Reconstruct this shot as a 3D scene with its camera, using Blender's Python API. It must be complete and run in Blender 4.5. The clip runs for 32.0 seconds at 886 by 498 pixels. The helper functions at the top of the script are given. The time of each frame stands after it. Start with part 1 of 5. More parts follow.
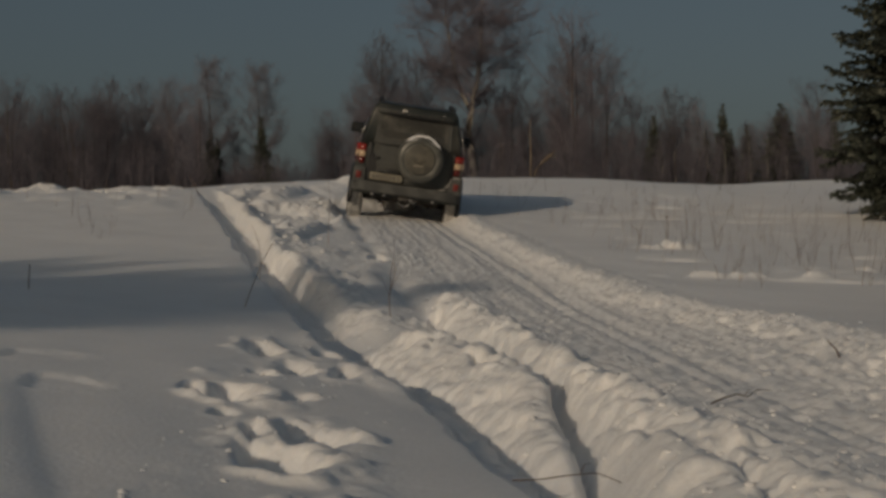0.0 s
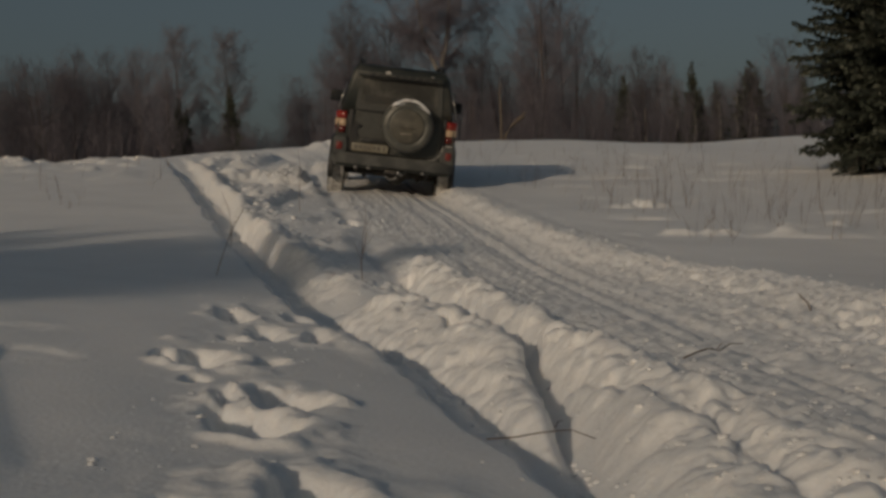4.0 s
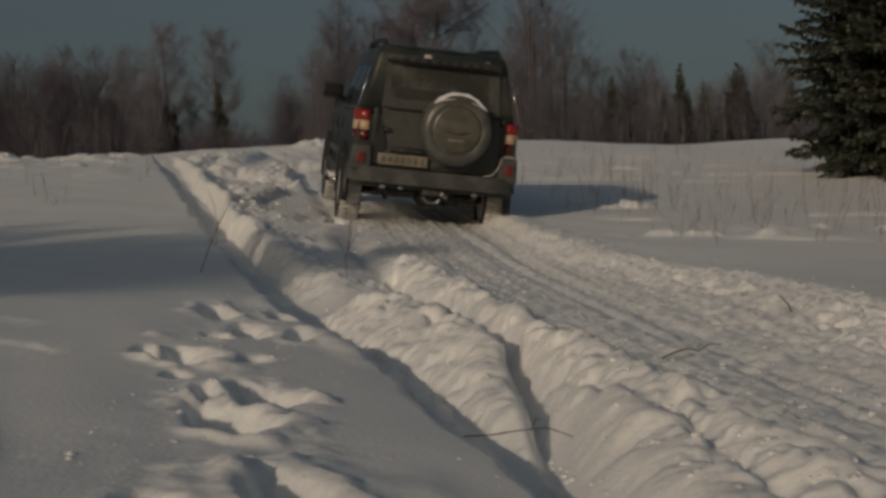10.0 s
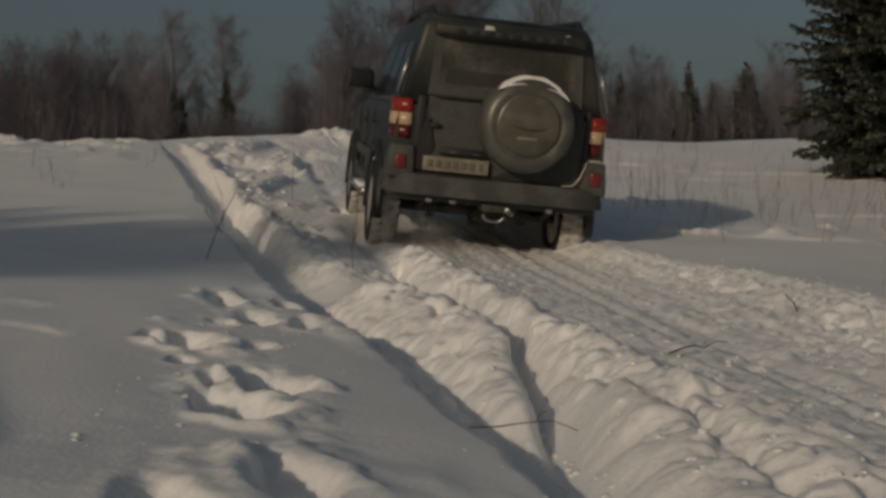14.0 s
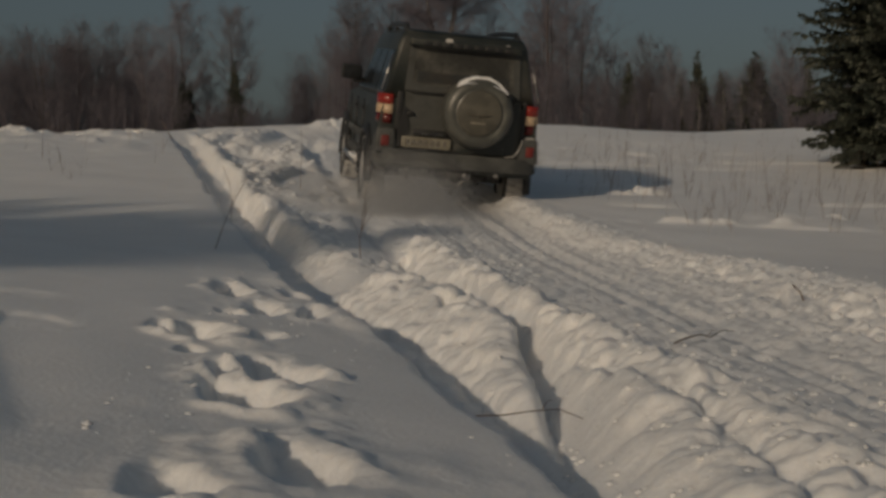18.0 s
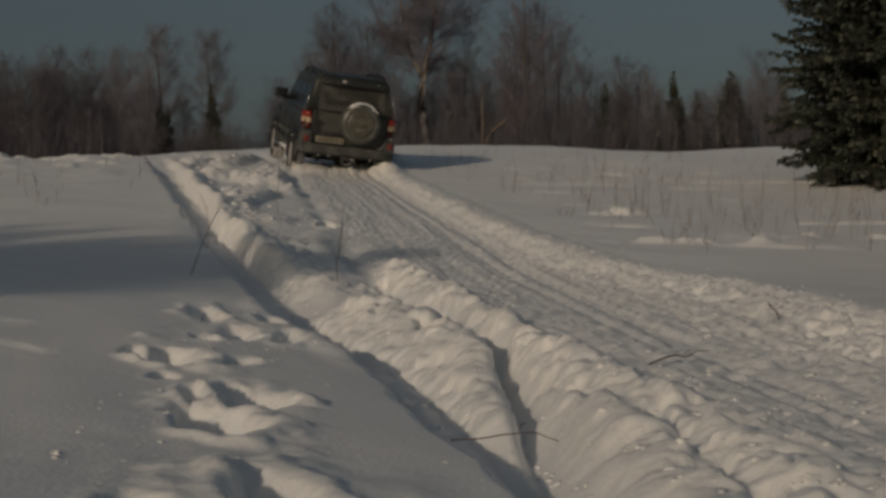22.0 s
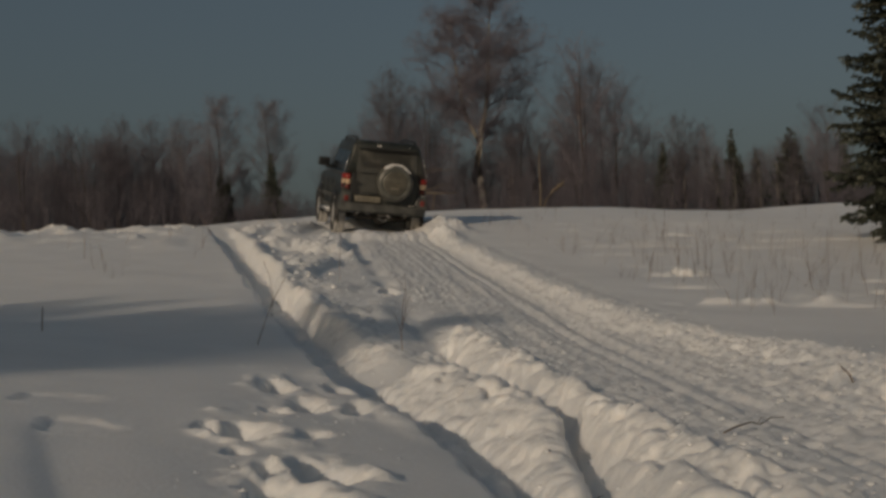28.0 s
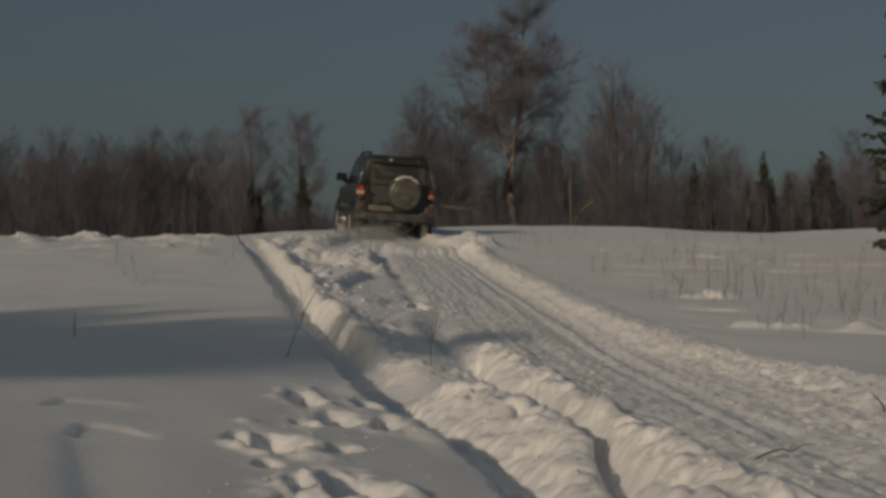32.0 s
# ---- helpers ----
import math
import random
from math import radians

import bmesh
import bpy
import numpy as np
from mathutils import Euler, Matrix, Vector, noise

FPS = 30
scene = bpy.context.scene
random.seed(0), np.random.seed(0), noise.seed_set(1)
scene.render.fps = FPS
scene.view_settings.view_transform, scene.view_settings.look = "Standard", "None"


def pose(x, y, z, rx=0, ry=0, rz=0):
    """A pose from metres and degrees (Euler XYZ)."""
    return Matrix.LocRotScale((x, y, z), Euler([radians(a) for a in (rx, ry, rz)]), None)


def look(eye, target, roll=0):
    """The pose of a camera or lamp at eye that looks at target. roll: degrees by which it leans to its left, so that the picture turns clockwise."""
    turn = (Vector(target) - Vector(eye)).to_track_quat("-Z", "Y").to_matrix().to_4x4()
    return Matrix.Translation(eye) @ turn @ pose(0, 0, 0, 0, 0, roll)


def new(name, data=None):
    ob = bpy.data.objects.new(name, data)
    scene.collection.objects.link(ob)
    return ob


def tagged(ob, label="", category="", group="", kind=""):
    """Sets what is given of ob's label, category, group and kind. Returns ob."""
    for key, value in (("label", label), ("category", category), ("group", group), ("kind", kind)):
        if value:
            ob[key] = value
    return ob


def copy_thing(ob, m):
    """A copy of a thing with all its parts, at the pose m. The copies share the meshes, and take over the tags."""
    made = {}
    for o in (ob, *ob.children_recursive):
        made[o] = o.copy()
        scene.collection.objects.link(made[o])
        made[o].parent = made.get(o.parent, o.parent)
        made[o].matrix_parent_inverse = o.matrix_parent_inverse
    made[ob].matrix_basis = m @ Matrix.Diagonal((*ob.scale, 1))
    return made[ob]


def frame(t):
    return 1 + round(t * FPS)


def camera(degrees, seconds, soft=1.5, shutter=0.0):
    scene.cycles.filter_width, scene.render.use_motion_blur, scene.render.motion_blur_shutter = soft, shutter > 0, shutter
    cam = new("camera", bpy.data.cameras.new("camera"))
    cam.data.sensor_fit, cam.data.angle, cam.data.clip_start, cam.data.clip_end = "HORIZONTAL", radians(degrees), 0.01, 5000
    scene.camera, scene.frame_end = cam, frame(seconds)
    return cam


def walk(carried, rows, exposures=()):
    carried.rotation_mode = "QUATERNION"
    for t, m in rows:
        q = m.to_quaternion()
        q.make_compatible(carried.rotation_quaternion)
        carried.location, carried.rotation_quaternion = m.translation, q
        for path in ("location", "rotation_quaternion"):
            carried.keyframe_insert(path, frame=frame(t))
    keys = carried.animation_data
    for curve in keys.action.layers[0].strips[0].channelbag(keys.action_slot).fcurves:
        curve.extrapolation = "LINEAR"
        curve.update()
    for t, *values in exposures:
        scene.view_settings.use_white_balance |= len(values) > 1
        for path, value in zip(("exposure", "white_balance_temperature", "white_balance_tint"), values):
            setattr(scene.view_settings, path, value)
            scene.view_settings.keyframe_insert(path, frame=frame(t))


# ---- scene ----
import itertools

cam = camera(38.0, 32.0, soft=3.3)
# seconds, place of the eye, then yaw, pitch and roll in degrees
PATH = [
    (0.0, -0.000, 0.000, 1.140, 0.00, 0.00, 0.00),
    (0.5, -0.011, 0.023, 1.151, -0.36, -0.46, -0.10),
    (1.0, 0.006, 0.026, 1.135, -0.70, -0.87, 0.60),
    (1.5, -0.004, 0.033, 1.144, -0.76, -0.79, 0.44),
    (2.0, -0.006, 0.028, 1.137, -0.68, -0.98, 0.38),
    (2.5, 0.005, 0.026, 1.144, -1.19, -1.12, 0.88),
    (3.0, 0.007, 0.030, 1.140, -1.28, -1.25, 1.50),
    (3.5, 0.012, 0.020, 1.132, -1.32, -1.38, 1.40),
    (5.5, 0.001, 0.032, 1.120, -0.77, -2.39, 1.13),
    (6.0, 0.002, 0.011, 1.117, -0.46, -2.63, 1.82),
    (6.5, 0.003, 0.006, 1.119, -0.56, -2.84, 1.88),
    (7.0, 0.003, 0.022, 1.112, -0.45, -2.78, 1.85),
    (7.5, -0.002, 0.013, 1.121, -0.37, -2.57, 1.53),
    (8.0, 0.012, 0.005, 1.113, -0.61, -2.41, 1.60),
    (8.5, 0.024, 0.010, 1.122, -1.12, -2.02, 1.41),
    (9.0, 0.024, 0.002, 1.130, -1.41, -1.70, 1.10),
    (9.5, 0.022, 0.001, 1.135, -1.76, -1.26, 0.35),
    (10.0, 0.030, -0.002, 1.125, -1.75, -1.62, 0.83),
    (10.5, 0.033, -0.006, 1.121, -1.73, -1.87, 1.22),
    (11.0, 0.040, -0.004, 1.122, -1.99, -1.84, 1.61),
    (11.5, 0.037, -0.003, 1.121, -2.09, -2.02, 1.79),
    (12.0, 0.037, -0.008, 1.125, -2.17, -2.06, 1.64),
    (12.5, 0.035, -0.001, 1.124, -1.97, -1.45, 1.84),
    (13.0, 0.030, -0.004, 1.121, -1.76, -1.96, 1.25),
    (13.5, 0.022, -0.004, 1.117, -1.63, -1.69, 0.02),
    (14.0, 0.018, 0.002, 1.119, -1.52, -1.94, -0.46),
    (14.5, 0.011, -0.007, 1.124, -1.02, -1.47, -0.98),
    (16.5, 0.014, -0.014, 1.125, -1.37, -1.70, -0.81),
    (17.0, 0.027, 0.005, 1.120, -1.57, -2.01, -0.12),
    (17.5, 0.029, -0.003, 1.116, -1.54, -2.06, -0.43),
    (18.0, 0.022, -0.020, 1.119, -1.15, -2.38, -0.38),
    (18.5, 0.023, -0.032, 1.124, -1.55, -2.41, -0.82),
    (19.0, 0.029, 0.003, 1.117, -1.76, -2.11, -0.63),
    (19.5, 0.032, 0.002, 1.124, -1.96, -1.77, 0.04),
    (20.0, 0.033, -0.010, 1.129, -1.79, -1.09, 0.70),
    (20.5, 0.042, -0.020, 1.129, -2.21, -1.27, 0.33),
    (21.0, 0.037, -0.025, 1.132, -2.16, -1.07, 0.04),
    (21.5, 0.034, -0.043, 1.134, -2.18, -1.32, 0.39),
    (22.0, 0.039, -0.015, 1.124, -2.08, -1.42, 0.20),
    (22.5, 0.033, -0.030, 1.126, -1.84, -1.54, 0.02),
    (23.0, 0.025, -0.024, 1.129, -1.66, -1.46, -0.26),
    (23.5, 0.019, -0.025, 1.129, -1.57, -1.39, -0.72),
    (24.0, 0.014, -0.013, 1.141, -1.42, -0.88, -0.68),
    (24.5, 0.001, -0.004, 1.143, -0.19, 0.40, -0.11),
    (25.0, 0.006, -0.025, 1.152, 0.40, 1.09, 0.52),
    (25.5, 0.004, -0.029, 1.153, 0.69, 1.47, 0.51),
    (27.5, 0.006, -0.029, 1.152, 0.68, 1.48, 1.19),
    (28.0, 0.009, -0.018, 1.150, 0.54, 1.42, 1.31),
    (28.5, 0.016, -0.020, 1.147, 0.37, 1.18, 1.48),
    (29.0, 0.006, -0.020, 1.145, 0.90, 1.37, 1.09),
    (29.5, 0.000, -0.002, 1.145, 1.17, 1.31, 0.99),
    (30.0, -0.003, -0.029, 1.149, 1.28, 1.32, 0.69),
    (30.5, -0.002, -0.017, 1.154, 1.33, 1.67, 0.88),
    (31.0, -0.006, -0.032, 1.155, 1.38, 1.63, 0.69),
    (31.5, -0.009, -0.021, 1.157, 1.65, 1.85, 0.37),
    (32.0, -0.012, -0.031, 1.159, 1.75, 2.10, -0.17),
]
walk(cam, [(t, pose(x, y, z, 90 + p, r, w)) for t, x, y, z, w, p, r in PATH],
     exposures=[(t, -0.995 + e, 7250, 10) for t, e in ((0.0, .02), (3.5, -.06), (6.0, -.16), (8.5, -.14), (10.0, .0), (12.0, .07), (19.0, .03), (21.0, -.07), (24.0, -.08), (25.0, -.02), (26.5, .11), (32.0, .13))])

# ---- sky and sun ----
SUN_AZ, SUN_EL = 211.0, 17.0      # where the sun stands: degrees clockwise from +y, and above the horizon
world = bpy.data.worlds.new("sky")
scene.world = world
world.use_nodes = True
wn, wl = world.node_tree.nodes, world.node_tree.links
sky = wn.new("ShaderNodeTexSky")
sky.sky_type = "NISHITA"
sky.sun_disc = False
sky.sun_elevation, sky.sun_rotation = radians(SUN_EL), radians(SUN_AZ)
sky.altitude, sky.air_density, sky.dust_density, sky.ozone_density = 0, 1.0, 4.0, 1.0
haze = wn.new("ShaderNodeMix")      # thin even haze over the whole sky
haze.data_type = "RGBA"
haze.inputs["Factor"].default_value = 0.35
haze.inputs["B"].default_value = (2.1, 3.3, 4.6, 1)
wl.new(sky.outputs[0], haze.inputs["A"])
wl.new(haze.outputs["Result"], wn["Background"].inputs[0])
wn["Background"].inputs[1].default_value = 0.0545
sun = new("sun", bpy.data.lights.new("sun", "SUN"))
sun.data.energy, sun.data.angle, sun.data.color = 2.30, radians(0.9), (1.0, 0.855, 0.70)
a, e = radians(SUN_AZ), radians(SUN_EL)
SUN_WAY = Vector((-math.sin(a) * math.cos(e), -math.cos(a) * math.cos(e), -math.sin(e)))
sun.matrix_world = look((0, 0, 30), Vector((0, 0, 30)) + SUN_WAY)

# ---- materials ----
def mat(name, color, rough=0.6, metal=0.0, vary=0.2, scale=8.0, fine=60.0, bump=0.15, dist=0.01, second=None, mix=(0.45, 0.6), coat=0.0, stretch=None, random_tone=0.0):
    """A painted or natural surface: two scales of tone, a second colour in patches, fine relief."""
    m = bpy.data.materials.new(name)
    m.use_nodes = True
    n, l = m.node_tree.nodes, m.node_tree.links
    b = n["Principled BSDF"]
    b.inputs["Roughness"].default_value, b.inputs["Metallic"].default_value = rough, metal
    b.inputs["Coat Weight"].default_value = coat
    co = n.new("ShaderNodeTexCoord")
    src = co.outputs["Object"]
    if stretch:
        mp = n.new("ShaderNodeMapping")
        mp.inputs["Scale"].default_value = stretch
        l.new(src, mp.inputs[0])
        src = mp.outputs[0]
    big, small = n.new("ShaderNodeTexNoise"), n.new("ShaderNodeTexNoise")
    big.inputs["Scale"].default_value, small.inputs["Scale"].default_value = scale, fine
    big.inputs["Detail"].default_value = small.inputs["Detail"].default_value = 4
    l.new(src, big.inputs[0]), l.new(src, small.inputs[0])
    base = n.new("ShaderNodeMix")
    base.data_type = "RGBA"
    base.inputs["A"].default_value = (*color, 1)
    base.inputs["B"].default_value = (*(second or color), 1)
    ramp = n.new("ShaderNodeMapRange")
    ramp.inputs["From Min"].default_value, ramp.inputs["From Max"].default_value = mix
    l.new(big.outputs[0], ramp.inputs[0]), l.new(ramp.outputs[0], base.inputs["Factor"])
    both = n.new("ShaderNodeMath")
    both.operation = "ADD"
    l.new(big.outputs[0], both.inputs[0]), l.new(small.outputs[0], both.inputs[1])
    tone_range = n.new("ShaderNodeMapRange")
    tone_range.inputs["From Min"].default_value, tone_range.inputs["From Max"].default_value = 0.7, 1.3
    tone_range.inputs["To Min"].default_value, tone_range.inputs["To Max"].default_value = 1 - vary, 1 + vary
    l.new(both.outputs[0], tone_range.inputs[0])
    hsv = n.new("ShaderNodeHueSaturation")
    value = tone_range.outputs[0]
    if random_tone:
        info, spread, times = n.new("ShaderNodeObjectInfo"), n.new("ShaderNodeMapRange"), n.new("ShaderNodeMath")
        spread.inputs["To Min"].default_value, spread.inputs["To Max"].default_value = 1 - random_tone, 1 + random_tone
        times.operation = "MULTIPLY"
        l.new(info.outputs["Random"], spread.inputs[0]), l.new(spread.outputs[0], times.inputs[0]), l.new(value, times.inputs[1])
        value = times.outputs[0]
    l.new(base.outputs["Result"], hsv.inputs["Color"]), l.new(value, hsv.inputs["Value"])
    l.new(hsv.outputs[0], b.inputs["Base Color"])
    if bump:
        bp = n.new("ShaderNodeBump")
        bp.inputs["Strength"].default_value, bp.inputs["Distance"].default_value = bump, dist
        l.new(small.outputs[0], bp.inputs["Height"]), l.new(bp.outputs[0], b.inputs["Normal"])
    return m


def glass(name, color, rough, dust):
    """Dark tinted glass under a film of dust."""
    m = mat(name, color, rough, vary=0.3, scale=3.0, fine=40.0, bump=0.03, second=dust, mix=(0.4, 0.65))
    m.node_tree.nodes["Principled BSDF"].inputs["Specular IOR Level"].default_value = 0.25
    return m


def lit(name, color, strength):
    m = mat(name, color, 0.25, vary=0.1, scale=30, fine=120, bump=0.2, dist=0.002)
    b = m.node_tree.nodes["Principled BSDF"]
    b.inputs["Emission Color"].default_value, b.inputs["Emission Strength"].default_value = (*color, 1), strength
    return m


SNOW = mat("snow", (0.89, 0.89, 0.89), 0.55, vary=0.05, scale=1.3, fine=60.0, bump=0.24, dist=0.011)
LOOSE_SNOW = mat("loose_snow", (0.78, 0.78, 0.78), 0.7, vary=0.05, scale=20, fine=150, bump=0.4, dist=0.006)
for m in (SNOW, LOOSE_SNOW):
    b = m.node_tree.nodes["Principled BSDF"]
    b.inputs["Subsurface Weight"].default_value, b.inputs["Subsurface Scale"].default_value = 0.7, 0.018
    b.inputs["Subsurface Radius"].default_value = (1.0, 0.95, 0.9)
DIRTY_SNOW = mat("dirty_snow", (0.5, 0.48, 0.44), 0.7, vary=0.2, scale=20, fine=90, bump=0.4, dist=0.006)
POWDER = mat("powder_snow", (0.62, 0.63, 0.64), 0.8, vary=0.03, scale=20, fine=150, bump=0.0)
n, l = POWDER.node_tree.nodes, POWDER.node_tree.links
glow, both = n.new("ShaderNodeBsdfTranslucent"), n.new("ShaderNodeMixShader")      # flakes let half of the light through
glow.inputs[0].default_value = (0.50, 0.51, 0.52, 1)
l.new(n["Principled BSDF"].outputs[0], both.inputs[1]), l.new(glow.outputs[0], both.inputs[2]), l.new(both.outputs[0], n["Material Output"].inputs[0])
PAINT = mat("dark_paint", (0.019, 0.024, 0.021), 0.5, vary=0.3, scale=3, fine=80, bump=0.04, dist=0.002, second=(0.047, 0.045, 0.037), mix=(0.42, 0.78), coat=0.12)
MUD_PAINT = mat("muddy_paint", (0.066, 0.068, 0.063), 0.75, vary=0.35, scale=3.5, fine=70, bump=0.15, dist=0.003, second=(0.040, 0.040, 0.035), mix=(0.48, 0.66))
BLACK = mat("black_plastic", (0.018, 0.018, 0.018), 0.5, vary=0.3, scale=6, fine=150, bump=0.1, dist=0.002)
GREY = mat("grey_plastic", (0.053, 0.055, 0.053), 0.75, vary=0.25, scale=5, fine=90, bump=0.15, dist=0.003, second=(0.077, 0.079, 0.074), mix=(0.45, 0.65))
COVER = mat("spare_cover", (0.076, 0.077, 0.068), 0.36, vary=0.25, scale=5, fine=70, bump=0.08, dist=0.002, second=(0.116, 0.116, 0.100), mix=(0.45, 0.7))
COVER_FACE = mat("spare_face", (0.070, 0.065, 0.051), 0.6, vary=0.25, scale=6, fine=60, bump=0.08, dist=0.002, second=(0.094, 0.086, 0.067))
EMBLEM = mat("emblem", (0.2, 0.18, 0.14), 0.4, vary=0.2, scale=20, fine=100, bump=0.0)
GLASS = glass("tinted_glass", (0.010, 0.012, 0.014), 0.22, (0.018, 0.02, 0.022))
REAR_GLASS = glass("dusty_rear_glass", (0.045, 0.045, 0.041), 0.35, (0.100, 0.097, 0.085))
WIPED = mat("wiped_glass", (0.030, 0.032, 0.031), 0.4, vary=0.4, scale=4, fine=50, bump=0.03, second=(0.034, 0.031, 0.026))
RUBBER = mat("tyre_rubber", (0.016, 0.016, 0.016), 0.8, vary=0.3, scale=9, fine=90, bump=0.3, dist=0.005, second=(0.06, 0.058, 0.055), mix=(0.55, 0.75))
TYRE = mat("snowy_tyre", (0.035, 0.035, 0.035), 0.85, vary=0.3, scale=9, fine=90, bump=0.5, dist=0.01, second=(0.45, 0.44, 0.42), mix=(0.22, 0.42))
ALLOY = mat("alloy", (0.5, 0.49, 0.47), 0.45, metal=0.3, vary=0.2, scale=8, fine=120, bump=0.1, dist=0.002)
STEEL = mat("steel", (0.42, 0.41, 0.39), 0.3, metal=0.9, vary=0.3, scale=12, fine=90, bump=0.1, dist=0.002)
RUST = mat("under_metal", (0.03, 0.028, 0.026), 0.7, vary=0.3, scale=10, fine=80, bump=0.2, dist=0.003, second=(0.05, 0.045, 0.04))
RED_LENS = lit("red_lens", (0.22, 0.020, 0.013), 0.18)
DARK_RED = lit("dark_red_lens", (0.10, 0.011, 0.009), 0.004)
WHITE_LENS = lit("clear_lens", (0.42, 0.29, 0.18), 0.27)
REFLECTOR = mat("reflector", (0.16, 0.02, 0.016), 0.3, vary=0.2, scale=30, fine=150, bump=0.2, dist=0.002)
PLATE = mat("plate", (0.26, 0.24, 0.185), 0.65, vary=0.2, scale=6, fine=50, bump=0.05, second=(0.17, 0.15, 0.11))
INK = mat("dark_ink", (0.12, 0.11, 0.09), 0.6, vary=0.3, scale=20, fine=80, bump=0.0)
BARK = mat("grey_bark", (0.075, 0.06, 0.05), 0.9, vary=0.4, scale=5, fine=30, bump=0.5, dist=0.02, random_tone=0.3)
TWIG = mat("brown_twigs", (0.144, 0.130, 0.153), 0.9, vary=0.3, scale=0.8, fine=6, bump=0.0, random_tone=0.35)
GREY_TWIG = mat("grey_twigs", (0.158, 0.149, 0.172), 0.9, vary=0.3, scale=0.8, fine=6, bump=0.0, random_tone=0.3)
BIRCH = mat("birch_bark", (0.27, 0.25, 0.22), 0.85, vary=0.25, scale=3, fine=18, bump=0.4, dist=0.02, second=(0.035, 0.028, 0.024), mix=(0.47, 0.55), stretch=(1, 1, 0.55))
NEEDLE = mat("spruce_needles", (0.048, 0.058, 0.042), 0.7, vary=0.5, scale=2.5, fine=14, bump=0.0, second=(0.11, 0.115, 0.09), mix=(0.5, 0.7))
STALK = mat("dry_stalk", (0.125, 0.09, 0.07), 0.9, vary=0.3, scale=6, fine=60, bump=0.2, dist=0.003)
PALE_WOOD = mat("pale_wood", (0.15, 0.12, 0.09), 0.85, vary=0.3, scale=4, fine=40, bump=0.3, dist=0.01, second=(0.09, 0.068, 0.052))


# ---- building blocks ----
def smooth(me, on=True):
    me.polygons.foreach_set("use_smooth", [on] * len(me.polygons))
    return me


def part(name, bm, material, parent=None, label="", soft=True):
    """Links a bmesh as one object, as a part of its parent."""
    me = bpy.data.meshes.new(name)
    bm.to_mesh(me)
    bm.free()
    me.materials.append(material)
    smooth(me, soft)
    ob = new(name, me)
    if parent:
        ob.parent = parent
    return tagged(ob, label) if label else ob


def raw(name, verts, faces, material, parent=None, soft=True):
    me = bpy.data.meshes.new(name)
    me.from_pydata(verts, [], faces)
    me.materials.append(material)
    smooth(me, soft)
    ob = new(name, me)
    if parent:
        ob.parent = parent
    return ob


def block(bm, lo, hi, bevel=0.0, taper=(1, 1), segments=2):
    """A box between two corners, its top scaled by taper, its edges rounded."""
    c = bmesh.ops.create_cube(bm, size=1)["verts"]
    lo, hi = Vector(lo), Vector(hi)
    for v in c:
        k = Vector((v.co.x * (taper[0] if v.co.z > 0 else 1), v.co.y * (taper[1] if v.co.z > 0 else 1), v.co.z))
        v.co = (lo + hi) / 2 + Vector((k[i] * (hi - lo)[i] for i in range(3)))
    if bevel:
        edges = list({e for v in c for e in v.link_edges})
        bmesh.ops.bevel(bm, geom=edges, offset=bevel, segments=segments, affect="EDGES", profile=0.5)
    return bm


def box(lo, hi, bevel=0.0, taper=(1, 1), segments=2):
    return block(bmesh.new(), lo, hi, bevel, taper, segments)


def tube(bm, points, radii, sides=8, cap=True):
    """A round bar along points."""
    points = [Vector(p) for p in points]
    if not hasattr(radii, "__len__"):
        radii = [radii] * len(points)
    rings = []
    for i, p in enumerate(points):
        d = (points[min(i + 1, len(points) - 1)] - points[max(i - 1, 0)]).normalized()
        u = d.orthogonal().normalized() if abs(d.z) > 0.9 else d.cross(Vector((0, 0, 1))).normalized()
        w = d.cross(u)
        rings.append([bm.verts.new(p + radii[i] * (math.cos(2 * math.pi * k / sides) * u + math.sin(2 * math.pi * k / sides) * w)) for k in range(sides)])
    for r, s in zip(rings, rings[1:]):
        for k in range(sides):
            bm.faces.new((r[k], r[(k + 1) % sides], s[(k + 1) % sides], s[k]))
    if cap:
        bm.faces.new(rings[0][::-1]), bm.faces.new(rings[-1])
    return bm


def lathe(bm, profile, axis="y", sides=40, centre=(0, 0, 0)):
    """Turns (radius, along) pairs about an axis."""
    centre = Vector(centre)
    rings = []
    for r, h in profile:
        ring = []
        for k in range(sides):
            a = 2 * math.pi * k / sides
            q = (r * math.cos(a), h, r * math.sin(a)) if axis == "y" else (h, r * math.cos(a), r * math.sin(a))
            ring.append(bm.verts.new(centre + Vector(q)))
        rings.append(ring)
    for r, s in zip(rings, rings[1:]):
        for k in range(sides):
            bm.faces.new((r[k], r[(k + 1) % sides], s[(k + 1) % sides], s[k]))
    if profile[0][0] > 1e-4:
        bm.faces.new(rings[0][::-1])
    if profile[-1][0] > 1e-4:
        bm.faces.new(rings[-1])
    bmesh.ops.remove_doubles(bm, verts=bm.verts[:], dist=1e-5)
    bmesh.ops.recalc_face_normals(bm, faces=bm.faces[:])
    return bm


def empty(name, label, category, group="", kind=""):
    ob = new(name)
    ob.empty_display_size = 0.2
    return tagged(ob, label, category, group, kind)

